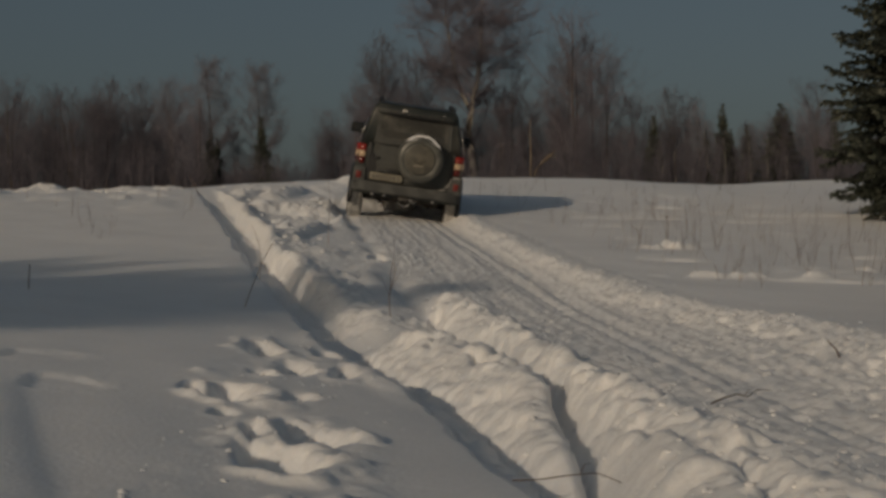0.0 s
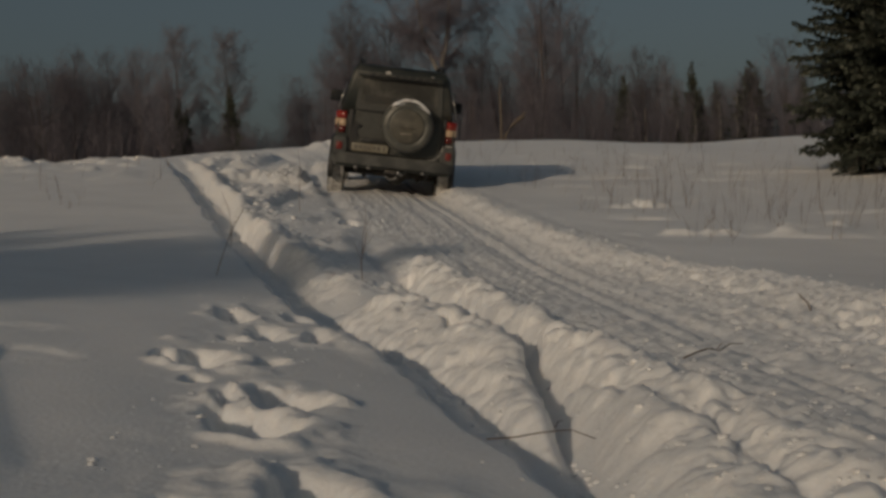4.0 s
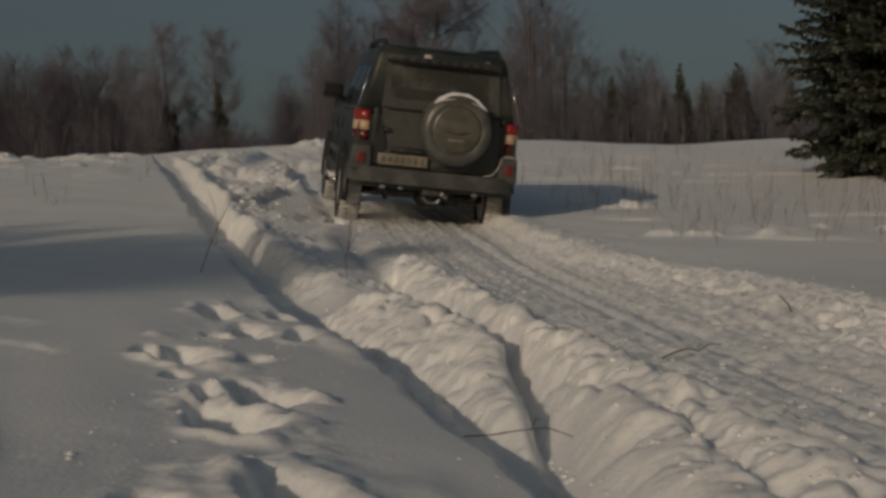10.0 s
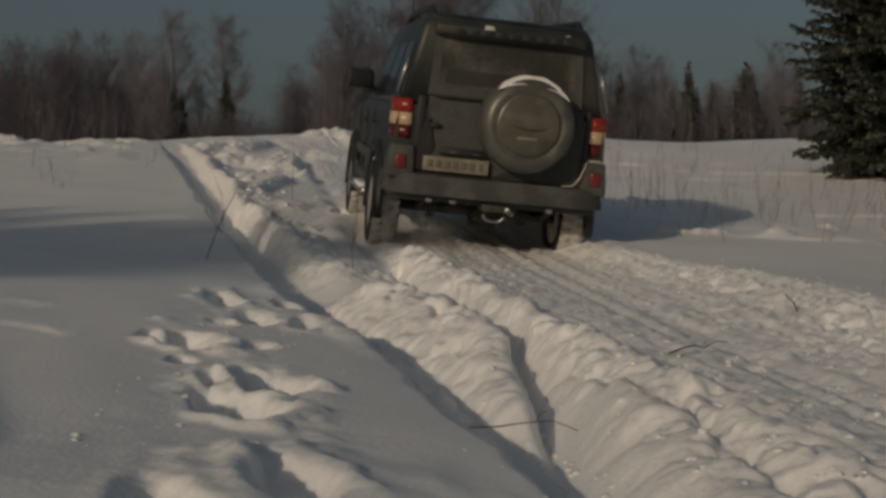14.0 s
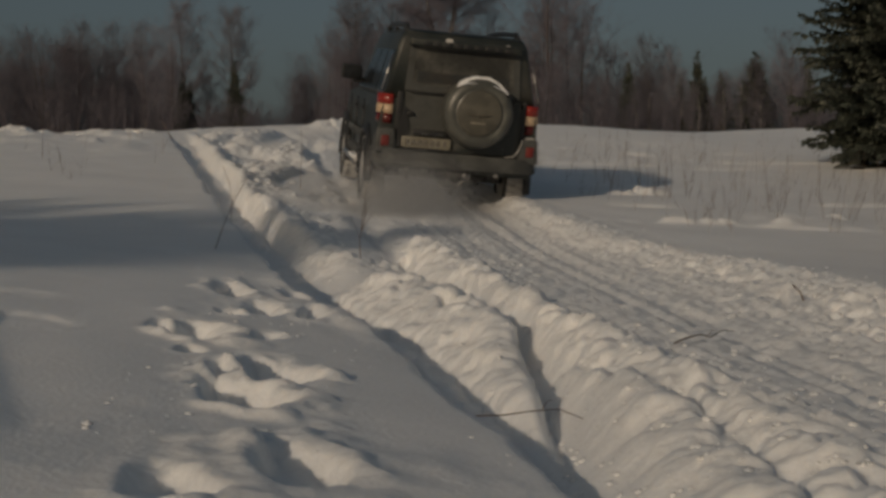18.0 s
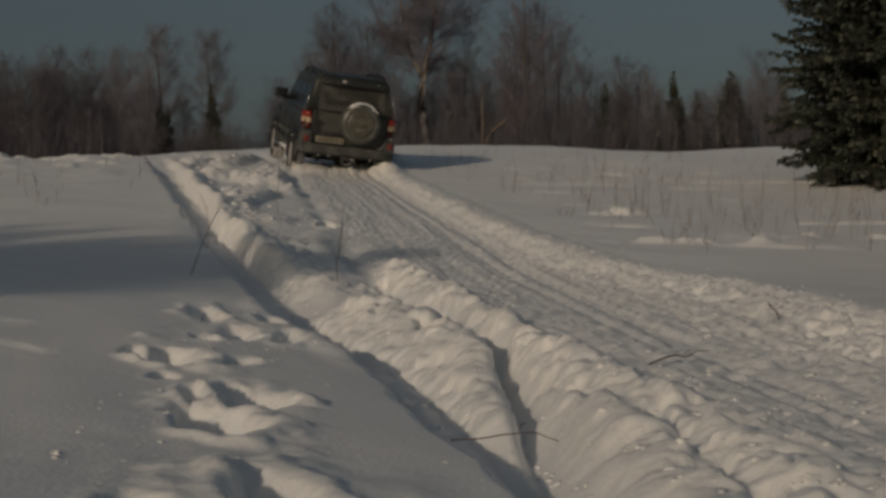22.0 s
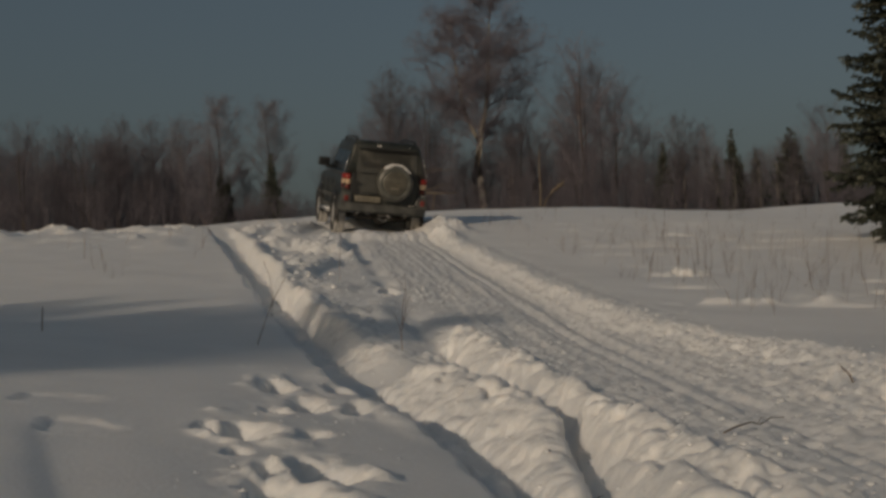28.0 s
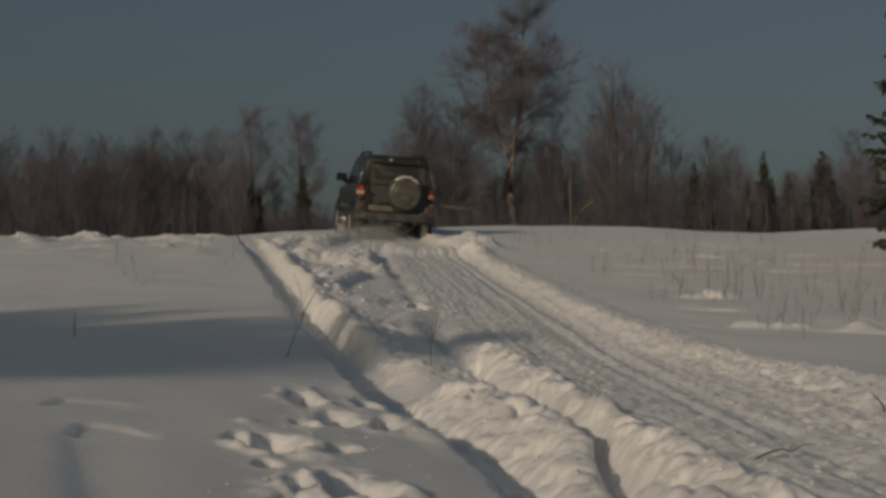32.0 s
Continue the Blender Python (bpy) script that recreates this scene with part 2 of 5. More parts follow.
# ---- ground ----
RISE_Y = [-400, -60, -20, 0, 11, 14, 17.5, 21, 25, 29.5, 34, 40, 46, 55, 70, 130, 900]
RISE_Z = [-9, -3.6, -1.6, -.08, .74, .97, 1.27, 1.59, 1.99, 2.48, 2.92, 3.30, 3.58, 3.85, 4.1, 4.3, 4.3]
LANE_Y = [-30, 3, 7, 10.9, 12, 14, 16, 17.5, 19, 21, 23, 25, 27, 29.5, 34, 40, 60]
LANE_X = [12, 2.3, 1.3, .58, .45, .2, -.02, -.25, -.46, -.72, -1.0, -1.28, -1.68, -2.24, -3.3, -4.7, -9]
A_Y, A_X = [-30, 0, 3.2, 3.85, 4.13, 4.95, 5.45, 6.16, 7.08, 9.13, 12.77, 17.93, 22, 27, 34], [10.5, 1.6, .55, .37, .27, .06, -.09, -.32, -.61, -1.12, -1.93, -3.02, -3.96, -5.1, -6.7]
C_Y, C_X = [-30, 0, 3.2, 3.87, 4.64, 5.69, 6.05, 7.07, 7.79, 9.27, 12.54, 20.5, 25, 29.5, 34], [9.8, .95, .45, .47, .52, .50, .39, .25, .05, -.18, -.5, -1.46, -2.06, -3.0, -4.1]
E_Y, E_X = [-30, 0, 3.2, 3.8, 4.1, 4.6, 5.0, 5.3, 5.76, 6.37, 7.0, 7.7, 8.65, 9.6, 10.8, 14, 20], [13.5, 2.2, 1.50, 1.27, 1.14, .96, .86, .77, .65, .57, .51, .43, .31, .19, .0, -.38, -1.0]
K_Y, K_X = [-30, 0, 3.25, 3.5, 3.85, 4.24, 4.6, 4.93, 5.5, 8, 14], [11, 1.6, .90, .87, .82, .75, .67, .57, .50, .2, -.45]
G_Y, G_X = [-30, 0, 3, 5, 6.4, 7.0, 7.9, 8.9, 9.8, 11.2, 13.3, 17.1, 21.2, 25, 29.5, 34, 40], [15, 4.0, 3.0, 2.5, 2.27, 2.19, 2.09, 1.94, 1.76, 1.51, 1.19, .79, .27, -.3, -1.25, -2.3, -3.7]


def lattice(ix, iy, seed):
    h = np.sin(ix * 127.1 + iy * 311.7 + seed * 74.7) * 43758.5453
    return h - np.floor(h)


def value_noise(x, y, seed=0):
    ix, iy = np.floor(x), np.floor(y)
    u, v = x - ix, y - iy
    u, v = u * u * (3 - 2 * u), v * v * (3 - 2 * v)
    a, b = lattice(ix, iy, seed), lattice(ix + 1, iy, seed)
    c, d = lattice(ix, iy + 1, seed), lattice(ix + 1, iy + 1, seed)
    return (a + (b - a) * u) * (1 - v) + (c + (d - c) * u) * v - 0.5


def fbm(x, y, seed=0, octaves=4):
    total, amp = 0, 1.0
    for k in range(octaves):
        total = total + amp * value_noise(x * 2 ** k + 17.3 * k, y * 2 ** k - 9.1 * k, seed + k)
        amp *= 0.5
    return total


def lumps(x, y, seed=0):
    """Rounded lumps with creases between, 0 to 1."""
    ix, iy = np.floor(x), np.floor(y)
    best = np.full(np.shape(x), 9.0)
    for dx in (-1, 0, 1):
        for dy in (-1, 0, 1):
            cx, cy = ix + dx, iy + dy
            px, py = cx + lattice(cx, cy, seed), cy + lattice(cx, cy, seed + 5)
            best = np.minimum(best, (x - px) ** 2 + (y - py) ** 2)
    return np.clip(1 - best, 0, 1)


def step(a, b, x):
    t = np.clip((x - a) / (b - a), 0, 1)
    return t * t * (3 - 2 * t)


def bell(d, w):
    return np.exp(-(d / w) ** 2)


def billow(x, y, seed=0):
    """Rounded swellings with creases between, 0 to 1."""
    return 2 * np.abs(value_noise(x, y, seed))


def noise3(x, y, z, seed=0):
    iz = np.floor(z)
    f = z - iz
    f = f * f * (3 - 2 * f)
    low, high = value_noise(x, y, seed + 3.17 * iz), value_noise(x, y, seed + 3.17 * (iz + 1))
    return low + (high - low) * f


def billow3(x, y, z, seed=0):
    return 2 * np.abs(noise3(x, y, z, seed))


def lumps3(x, y, z, seed=0):
    """Rounded lumps packed in space, 0 to 1."""
    ix, iy, iz = np.floor(x), np.floor(y), np.floor(z)
    best = np.full(np.shape(x), 9.0)
    for dx, dy, dz in itertools.product((-1, 0, 1), repeat=3):
        cx, cy, cz = ix + dx, iy + dy, iz + dz
        h = 3.17 * cz + seed
        best = np.minimum(best, (x - cx - lattice(cx, cy, h)) ** 2 + (y - cy - lattice(cx, cy, h + 5.3)) ** 2 + (z - cz - lattice(cx, cy, h + 9.1)) ** 2)
    return np.clip(1 - best, 0, 1)


# down the slope: the bank beside the left rut, its height and how far right of the rut its crest lies
BANK_Y = [3.2, 4.15, 4.3, 4.5, 4.8, 5.3, 6.1, 6.6, 7.0, 7.25, 7.55, 7.85, 8.2, 8.7, 9.2, 10.2, 14, 20, 24, 30]
BANK_H = [-.04, -.04, .03, .09, .12, .125, .12, .115, .12, .07, -.01, .05, .11, .05, .08, .14, .15, .15, .10, 0]
CREST_Y, CREST_A = [3.2, 4.0, 4.6, 5.3, 6.2, 7, 8, 9.3, 14, 24, 30], [.10, .16, .30, .50, .58, .56, .48, .36, .32, .42, .45]
FLOOR_Y, FLOOR_C = [3.2, 4.2, 4.9, 5.5, 6.5, 7.3, 8.5, 9.5, 11, 30], [-.05, -.06, -.06, .0, .03, .02, .03, .03, .03, .0]
W_Y, W_X = [-30, 4, 5.34, 6.2, 7.2, 8.25, 9.58, 11.64, 15.39, 21.55, 27, 34], [14, 1.7, 1.43, 1.34, 1.28, 1.24, 1.17, .99, .65, -.03, -.95, -2.5]


FORE = np.array([-400, -30] + [.1 * k for k in range(86)] + [900.0])
FORE_K = 1 - .30 * np.clip((8.2 - FORE) / 5.2, 0, 1) ** 1.4
EYE_Z = 1.14


def fore(x, y):
    """Draws the foot of the slope in towards the eye: where a point of the even slope comes to lie."""
    k = np.interp(y, FORE, FORE_K)
    return x * k, y * k


def relief(x, y):
    """The slope's relief, with its foot flattened out."""
    x, y = np.asarray(x, float), np.asarray(y, float)
    k = np.interp(y, FORE * FORE_K, FORE_K)
    z, amp, grit = slope(x / k, y / k)
    return EYE_Z + (z - EYE_Z) * k, amp * k, grit


def slope(x, y):
    """The smooth height of the snow, how broken its surface is there, and its grain."""
    x, y = np.asarray(x, float), np.asarray(y, float)
    d = x - np.interp(y, LANE_Y, LANE_X)
    left, right = np.clip(-d - 1, 0, None), np.clip(d - 1, 0, None)
    cross = -.07 * np.clip(d, -1, 1) + .34 * (1 - np.exp(-left * .055 / .34)) - .08 * (1 - np.exp(-right * .03 / .08))
    plane = np.interp(y, RISE_Y, RISE_Z) + cross * (1 - np.clip((y - 20) / 20, 0, 1))
    plane = plane + .19 * bell(x - 11.4, 2.0) * bell(y - 38, 4) + 0.05 * step(34, 42, y) * step(-2, 1, x) * step(9, 4, x) - .30 * step(26, 38, y) * step(-2.5, -9, x) - .26 * step(22, 34, y) * step(-4.5, -11, x) - .17 * step(24, 36, y) * step(4, 8.5, x)
    near_side = step(36, 27, y)
    sway = .06 * fbm(x * 1.5, y * 1.5, 3, 2)
    wob = sway + .035 * fbm(x * 5.5, y * 5.5, 9, 2)
    rag = .11 * fbm(x * 3.0 + 5, y * 2.6, 8, 4)
    line_a, line_c, line_e = np.interp(y, A_Y, A_X), np.interp(y, C_Y, C_X), np.interp(y, E_Y, E_X)
    line_g, line_w = np.interp(y, G_Y, G_X), np.interp(y, W_Y, W_X)
    a, c, e, g = x - line_a + wob, x - line_c - wob, x - line_e + wob + rag, x - line_g + rag
    k, w = x - np.interp(y, K_Y, K_X) - .6 * wob + .4 * rag, x - line_w
    a_even, c_even, e_even = x - line_a + sway, x - line_c - sway, x - line_e + sway
    # untouched fields on both sides
    lip = .08 * np.clip(left / .4, 0, 1) * step(30, 22, y)
    lip = lip + .06 * np.clip(-a_even - .1, 0, 3) * step(10.5, 7, y)
    z = plane + near_side * .12 * step(-.42, .22, g)
    wild = step(0, -.35, a) + step(.1, .5, g)
    z = z + wild * (.045 * fbm(x * .5, y * .35, 11, 3) + .012 * fbm(x * 1.3 + y * .5, y * .9, 12, 3))
    amp, grit = 0 * z, 0 * z
    chunk = step(.12, .34, value_noise(x * 2.1, y * 1.1, 61)) * step(17, 25, y) * step(-.3, -1.2, a)
    z = z + .10 * chunk * lumps(x * 3, y * 2, 62)
    drift = step(.2, .36, value_noise(x * .8, y * 1.5, 64)) * step(.8, 1.4, g) * step(32, 26, y)
    z = z + .035 * drift * lumps(x * 3.2, y * 3.0, 65)
    heap = bell(y - 15.65, .14) * bell(x - 2.75, .30) * step(-.15, .2, value_noise(x * 7, y * 7, 69))
    z = z + .10 * heap * (.5 + .7 * lumps(x * 6, y * 6, 66))
    amp = amp + .09 * heap
    crust = bell(y - 12.0 - .9 * step(3.3, 4.3, x) - .3 * fbm(x * .9, 0 * y, 67, 2), .12) * step(1.9, 2.3, x) * step(-.05, .22, fbm(x * 2.2, y * 1.2, 68, 2))
    z = z + .05 * crust
    amp = amp + .05 * crust
    fence = y - np.interp(x, (1, 2.7, 4.15, 5.26, 5.84, 6.31, 8), (25.6, 24.9, 23.8, 21.9, 20.6, 19.3, 15))
    z = z + .032 * (bell(fence - .4, .2) - bell(fence, .25)) * step(1.6, 2.6, x) * step(9, 6, x) * step(-.15, .25, fbm(x * 2.6, y * 1.5, 63, 2))
    # lip on the near side of the left rut
    rim = bell(a + .12, .08) * step(7.6, 6.6, y) * step(-.12, .16, value_noise(x * 1.9 + 3, y * 1.9, 7))
    z = z + .035 * rim
    amp = amp + .03 * rim
    # left rut, then the bank thrown up beside it
    crest = np.interp(y, CREST_Y, CREST_A) * (1 + .3 * value_noise(y * 1.7, x * 1.2, 17))
    tall = np.interp(y, BANK_Y, BANK_H)
    tall = tall + np.clip(tall, 0, .16) * (.60 * value_noise(y * 1.25, x * 1.1, 14) + .15 * value_noise(y * 2.7, x * 2.4, 16))
    bed = np.minimum(.13 + .009 * y, crest * .75)
    foot = (-.065 - .035 * step(8, 11, y) + .03 * value_noise(y * 1.4, x * .2, 36)) * step(27, 21, y)
    low_c = np.interp(y, FLOOR_Y, FLOOR_C) * near_side
    run = np.where(y < 9, np.clip(line_c - line_a - crest - .05 - .12 * step(8, 9, y), .07, .55), .34)
    up = np.sin(1.5708 * np.clip((.15 * a + .85 * a_even - bed) / np.maximum(crest - bed, .03), 0, 1)) ** .9
    down = step(0, 1, (a_even - crest) / run)
    inner = np.where(a_even < crest, foot + (tall - foot) * up, tall + (low_c - tall) * down)
    deep = step(34, 26, y)
    inner = inner * deep
    # from the wheel track up to the packed lane
    lane_top = .15 * step(10.5, 6.0, y) + .02 * step(7, 4.5, y) + .02
    q = np.clip(c_even / np.maximum(c_even - e_even, .1), 0, 1)
    wall = .28 * step(0, .3, q) + .72 * np.sin(1.5708 * q)
    outer = low_c + (lane_top * near_side - low_c) * wall
    ridge = np.sin(np.pi * q ** 1.3) * step(11.2, 9.2, y) * (c > 0) * (e < 0)
    outer = outer + ridge * (.03 + .05 * value_noise(y * 1.3, x * 1.1, 20) + .05 * (billow(x * 2.6, y * 3.6, 22) - .3))
    terrace = step(5.5, 4.7, y) * (c > 0)
    outer = outer + terrace * (.035 * bell(k + .10, .13) - .045 * bell(k - .05, .055))
    outer = outer + near_side * step(16, 12, y) * .014 * bell(e + .05, .09) * (.5 + 1.2 * value_noise(y * 1.9, x * 1.5, 29))
    inner = np.where(c < 0, inner, outer)
    inner = inner - .055 * bell(c, .10) * step(3.4, 4.2, y) * deep * np.clip(.55 + 1.5 * value_noise(y * 1.2, x * .3, 37), .1, 1.3)
    edge = step(-.10, .01, a)
    z = z + np.where(a < 0, lip * (1 - edge) + (foot * deep) * edge, inner)
    face = ((a > .03) & (c < -.04)) * step(.02, .12, tall) * step(1.35, .9, (a - crest) / run)
    amp = amp + .095 * face + .10 * ridge * step(0, .12, q) + .03 * bell(e + .03, .13) * step(17, 13, y)
    grit = grit + .55 * face + .7 * ridge + .8 * bell(e + .03, .16) * step(17, 13, y)
    # churned snow between the ruts higher up
    churn = step(9.2, 11, y) * step(.1, .35, a - crest) * step(-.05, -.3, c) * step(34, 26, y)
    clump = step(-.02, .26, value_noise(x * 1.5, y * .8, 24)) * (.35 + .65 * step(13, 20, y))
    z = z + churn * .16 * clump * np.sqrt(lumps(x * 4.2, y * 2.6, 23))
    amp = amp + .11 * churn * clump + .02 * churn
    grit = grit + churn * (.3 + .7 * clump)
    # packed lane: streaks along the wheels' way, a groove, crumbs
    lane = step(-.02, .12, np.where(y < 13, e, c - .05)) * step(0, -.2, g)
    z = z + lane * (.016 * fbm(w * 4.5, y * .3, 26, 3) + .024 * fbm(w * 12, y * .2, 27, 2) * (.45 + .8 * bell(w + .1, .5)) + .008 * fbm(w * 28, y * .8, 28, 2))
    z = z + lane * (.016 * fbm(w * 22, y * 11, 83, 3) + .010 * lumps(w * 26, y * 20, 82))
    z = z - .05 * lane * bell(w, .10) - .025 * lane * bell(w + .24, .05)
    amp = amp + lane * (.018 * step(-.1, .25, value_noise(x * 1.5, y, 30)) + .034 * step(7.5, 4.5, y) * (1 - .7 * bell(w, .2)))
    grit = grit + lane * (.35 + .5 * step(-.1, .3, value_noise(x * 2.5, y * 1.8, 84)))
    # right bank, crumbled on top
    gb = np.clip(w / np.maximum(w - g, .15), 0, 1)
    bank = step(.1 + .3 * step(9, 10.5, y), .95, gb) * step(.38, -.05, g) * step(2.5, 5, y) * step(36, 30, y)
    z = z + bank * (.055 + .05 * value_noise(y * 1.1, x * .9, 33) + .03 * value_noise(y * 2.9, x * 2.2, 31))
    amp = amp + .075 * bank * (1 - .5 * step(9.5, 11, y) * step(.45, .2, w))
    grit = grit + .9 * bank
    berm = bell(y - 24.3 + .3 * value_noise(x * 1.3, 0 * y, 38), .55) * step(-.9, -.2, c) * step(.5, .0, g)
    z = z + .13 * berm * (.4 + .8 * lumps(x * 3.2, y * 1.8, 39))
    amp = amp + .10 * berm
    pile = bell(y - 26.3, 1.2) * bell(g - .45, .33)
    z = z + .26 * pile * (.35 + .8 * lumps(x * 2.6, y * 2.0, 34))
    amp = amp + .16 * pile
    z = z + .30 * bell(y - 31.2, 1.3) * bell(x + 1.95, .8) * (.3 + .8 * lumps(x * 2.4, y * 1.8, 35))
    spoil = bell(y - 27.0 - .95 * np.clip(x + 7.2, -4, 1), .55) * step(-5.2, -6.4, x) * step(-13, -11, x) * step(-.25, .15, value_noise(x * 1.6, y * 1.3, 48))
    z = z + spoil * (.05 * lumps(x * 2.6, y * 2.2, 37) + .07 * lumps(x * 5.5, y * 5, 49))
    # footprints: one wall shaded, one lit, trailing out up the slope
    for j, (px, py, back, out, half, sunk, turn) in enumerate(PRINTS):
        co, si = math.cos(turn), math.sin(turn)
        u, v = (x - px) * co + (y - py) * si, (y - py) * co - (x - px) * si
        ragged = 1 + .55 * fbm(x * 6, y * 6, 40 + j, 4)
        u = np.where(u < 0, u / back, u / out)
        r = np.sqrt(u * u + np.where(v < 0, v / half, v / (2.2 * half)) ** 2) * ragged
        z = z - 1.25 * sunk * step(1.08, .6, r) * (.9 + .4 * value_noise(x * 8, y * 8, 80 + j))
        z = z + .24 * sunk * (out < .25) * bell(r - 1.4, .24) * step(-.12, .3, value_noise(x * 4.5 + j, y * 4.5, 46))
        amp = amp + .28 * sunk * (out < .25) * bell(r - 1.15, .5)
        grit = grit + .5 * bell(r - 1.1, .4)
    old = np.clip((4.95 - y) / 1.6, 0, 1)
    groove = (x + 1.60 - .62 * old) * .9
    z = z - .014 * step(5.05, 4.75, y) * step(3.0, 3.4, y) * np.where(groove < 0, bell(groove, .07), bell(groove, .22))
    scuff = bell(x + .45 - .25 * (4 - y), .5) * step(4.1, 3.5, y) + .7 * bell(x + .85, .22) * bell(y - 5.9, .45)
    z = z + scuff * .03 * fbm(x * 3.4, y * 3.0, 41, 3)
    amp = amp + .05 * scuff * step(-.1, .25, value_noise(x * 4, y * 3, 45))
    # grain, and the bumps of the land far off
    z = z + step(60, 34, y) * .002 * fbm(x * 6, y * 6, 42, 2)
    z = z + step(60, 120, np.hypot(x, y - 20)) * (1.2 * fbm(x * .008, y * .008, 44))
    return z, np.clip(amp, 0, .16), np.clip(grit, 0, 1.2)


def crumbs(x, y, z):
    """Fine crumbly grain."""
    k = np.interp(y, FORE * FORE_K, FORE_K)
    u, v, w = x / k, y / k, z / k
    return k * (.010 * (lumps3(u * 20, v * 20, w * 20, 78) - .6) + .008 * (billow3(u * 40, v * 40, w * 40, 79) - .25) + .007 * noise3(u * 55, v * 55, w * 55, 80))


def broken(x, y, z):
    """Crumbled snow: rounded clumps of four sizes with creases between."""
    k = np.interp(y, FORE * FORE_K, FORE_K)
    u, v, w = x / k, y / k, z / k
    u, v = u + .05 * fbm(u * 4, v * 4, 74, 2), v + .05 * fbm(u * 4, v * 4, 75, 2)
    return .34 * billow3(u * 5.5, v * 5.5, w * 5.5, 70) + .44 * (lumps3(u * 8, v * 8, w * 8, 71) - .5) + .12 * billow3(u * 19, v * 19, w * 19, 72) + .30 * (lumps3(u * 18, v * 18, w * 18, 77) - .5) - .12


def ground_z(x, y):
    x, y = np.asarray(x, float), np.asarray(y, float)
    z, amp, grit = relief(x, y)
    return z + amp * broken(x, y, z) + grit * crumbs(x, y, z)


# place, width of the shaded wall, width of the lit one, half length, depth, turn
PRINTS = [(-.84, 4.98, .09, .13, .13, .065, .25), (-.47, 4.33, .09, .16, .16, .09, .3), (-.53, 3.93, .10, .21, .15, .10, .35), (-.66, 5.70, .08, .11, .16, .07, .15),
          (-.45, 5.70, .05, .09, .12, .05, .1), (-.87, 6.28, .09, .08, .16, .07, .3), (-.60, 6.36, .05, .13, .10, .035, .1), (-.26, 3.18, .09, .13, .13, .065, .35),
          (-.97, 5.04, .06, .05, .10, .05, .3), (-.63, 4.31, .06, .06, .08, .05, .3), (-.80, 4.64, .05, .06, .06, .04, .2), (-.58, 5.03, .04, .08, .06, .03, .2),
          (-.55, 2.91, .08, .12, .1, .06, .2), (-.77, 5.52, .06, .07, .10, .06, .3), (-.05, 6.75, .05, .10, .05, .03, -.3),
          (-1.86, 5.52, .04, .28, .10, .011, .1), (-1.57, 4.93, .04, .26, .10, .014, .2),
          (-.08, 8.55, .07, .14, .20, .09, -.1), (.24, 7.12, .05, .10, .12, .09, 0), (.19, 6.10, .05, .08, .10, .05, .2), (-.72, 13.6, .09, .12, .22, .10, 0),
          (.09, 7.72, .05, .07, .10, .05, .3)]


def spaced(*runs):
    """Grid lines: (from, to, spacing) runs laid end to end."""
    out = []
    for lo, hi, gap in runs:
        k = max(1, round((hi - lo) / gap))
        out += [lo + (hi - lo) * i / k for i in range(k)]
    return np.array(out + [runs[-1][1]])


def build_ground():
    xs = spaced((-600, -60, 60), (-60, -14, 3), (-14, -6, .09), (-6, -2.5, .045), (-2.5, -1.3, .024), (-1.3, 2.2, .015), (2.2, 3, .025), (3, 5, .05), (5, 9, .1), (9, 16, .3), (16, 60, 3), (60, 600, 60))
    ys = spaced((-300, -40, 30), (-40, -4, 2), (-4, 0, .2), (0, 1.9, .045), (1.9, 5.5, .0095), (5.5, 9, .016), (9, 14, .03), (14, 22, .06), (22, 34, .09), (34, 50, .3), (50, 90, 2), (90, 700, 40))
    gx, gy = np.meshgrid(xs, ys)
    h, amp, grit = relief(gx, gy)
    dy, dx = np.gradient(h, ys, xs)
    size = np.sqrt(dx * dx + dy * dy + 1)
    out = amp * broken(gx, gy, h) + grit * crumbs(gx, gy, h)
    verts = np.stack([(gx - out * dx / size).ravel(), (gy - out * dy / size).ravel(), (h + out / size).ravel()], 1)
    w, h = len(xs), len(ys)
    i = (np.arange(h - 1)[:, None] * w + np.arange(w - 1)[None, :]).ravel()
    faces = np.stack([i, i + 1, i + w + 1, i + w], 1)
    me = bpy.data.meshes.new("ground")
    me.vertices.add(len(verts)), me.loops.add(faces.size), me.polygons.add(len(faces))
    me.vertices.foreach_set("co", verts.ravel())
    me.loops.foreach_set("vertex_index", faces.ravel().astype(np.int32))
    me.polygons.foreach_set("loop_start", np.arange(0, faces.size, 4, dtype=np.int32))
    me.polygons.foreach_set("loop_total", np.full(len(faces), 4, np.int32))
    me.update(calc_edges=True)
    me.materials.append(SNOW)
    smooth(me)
    return tagged(new("ground", me), "snow-covered hillside with churned wheel ruts and footprints", "snow", kind="structure")


def gz(x, y):
    return float(ground_z(np.array([x]), np.array([y]))[0])


build_ground()


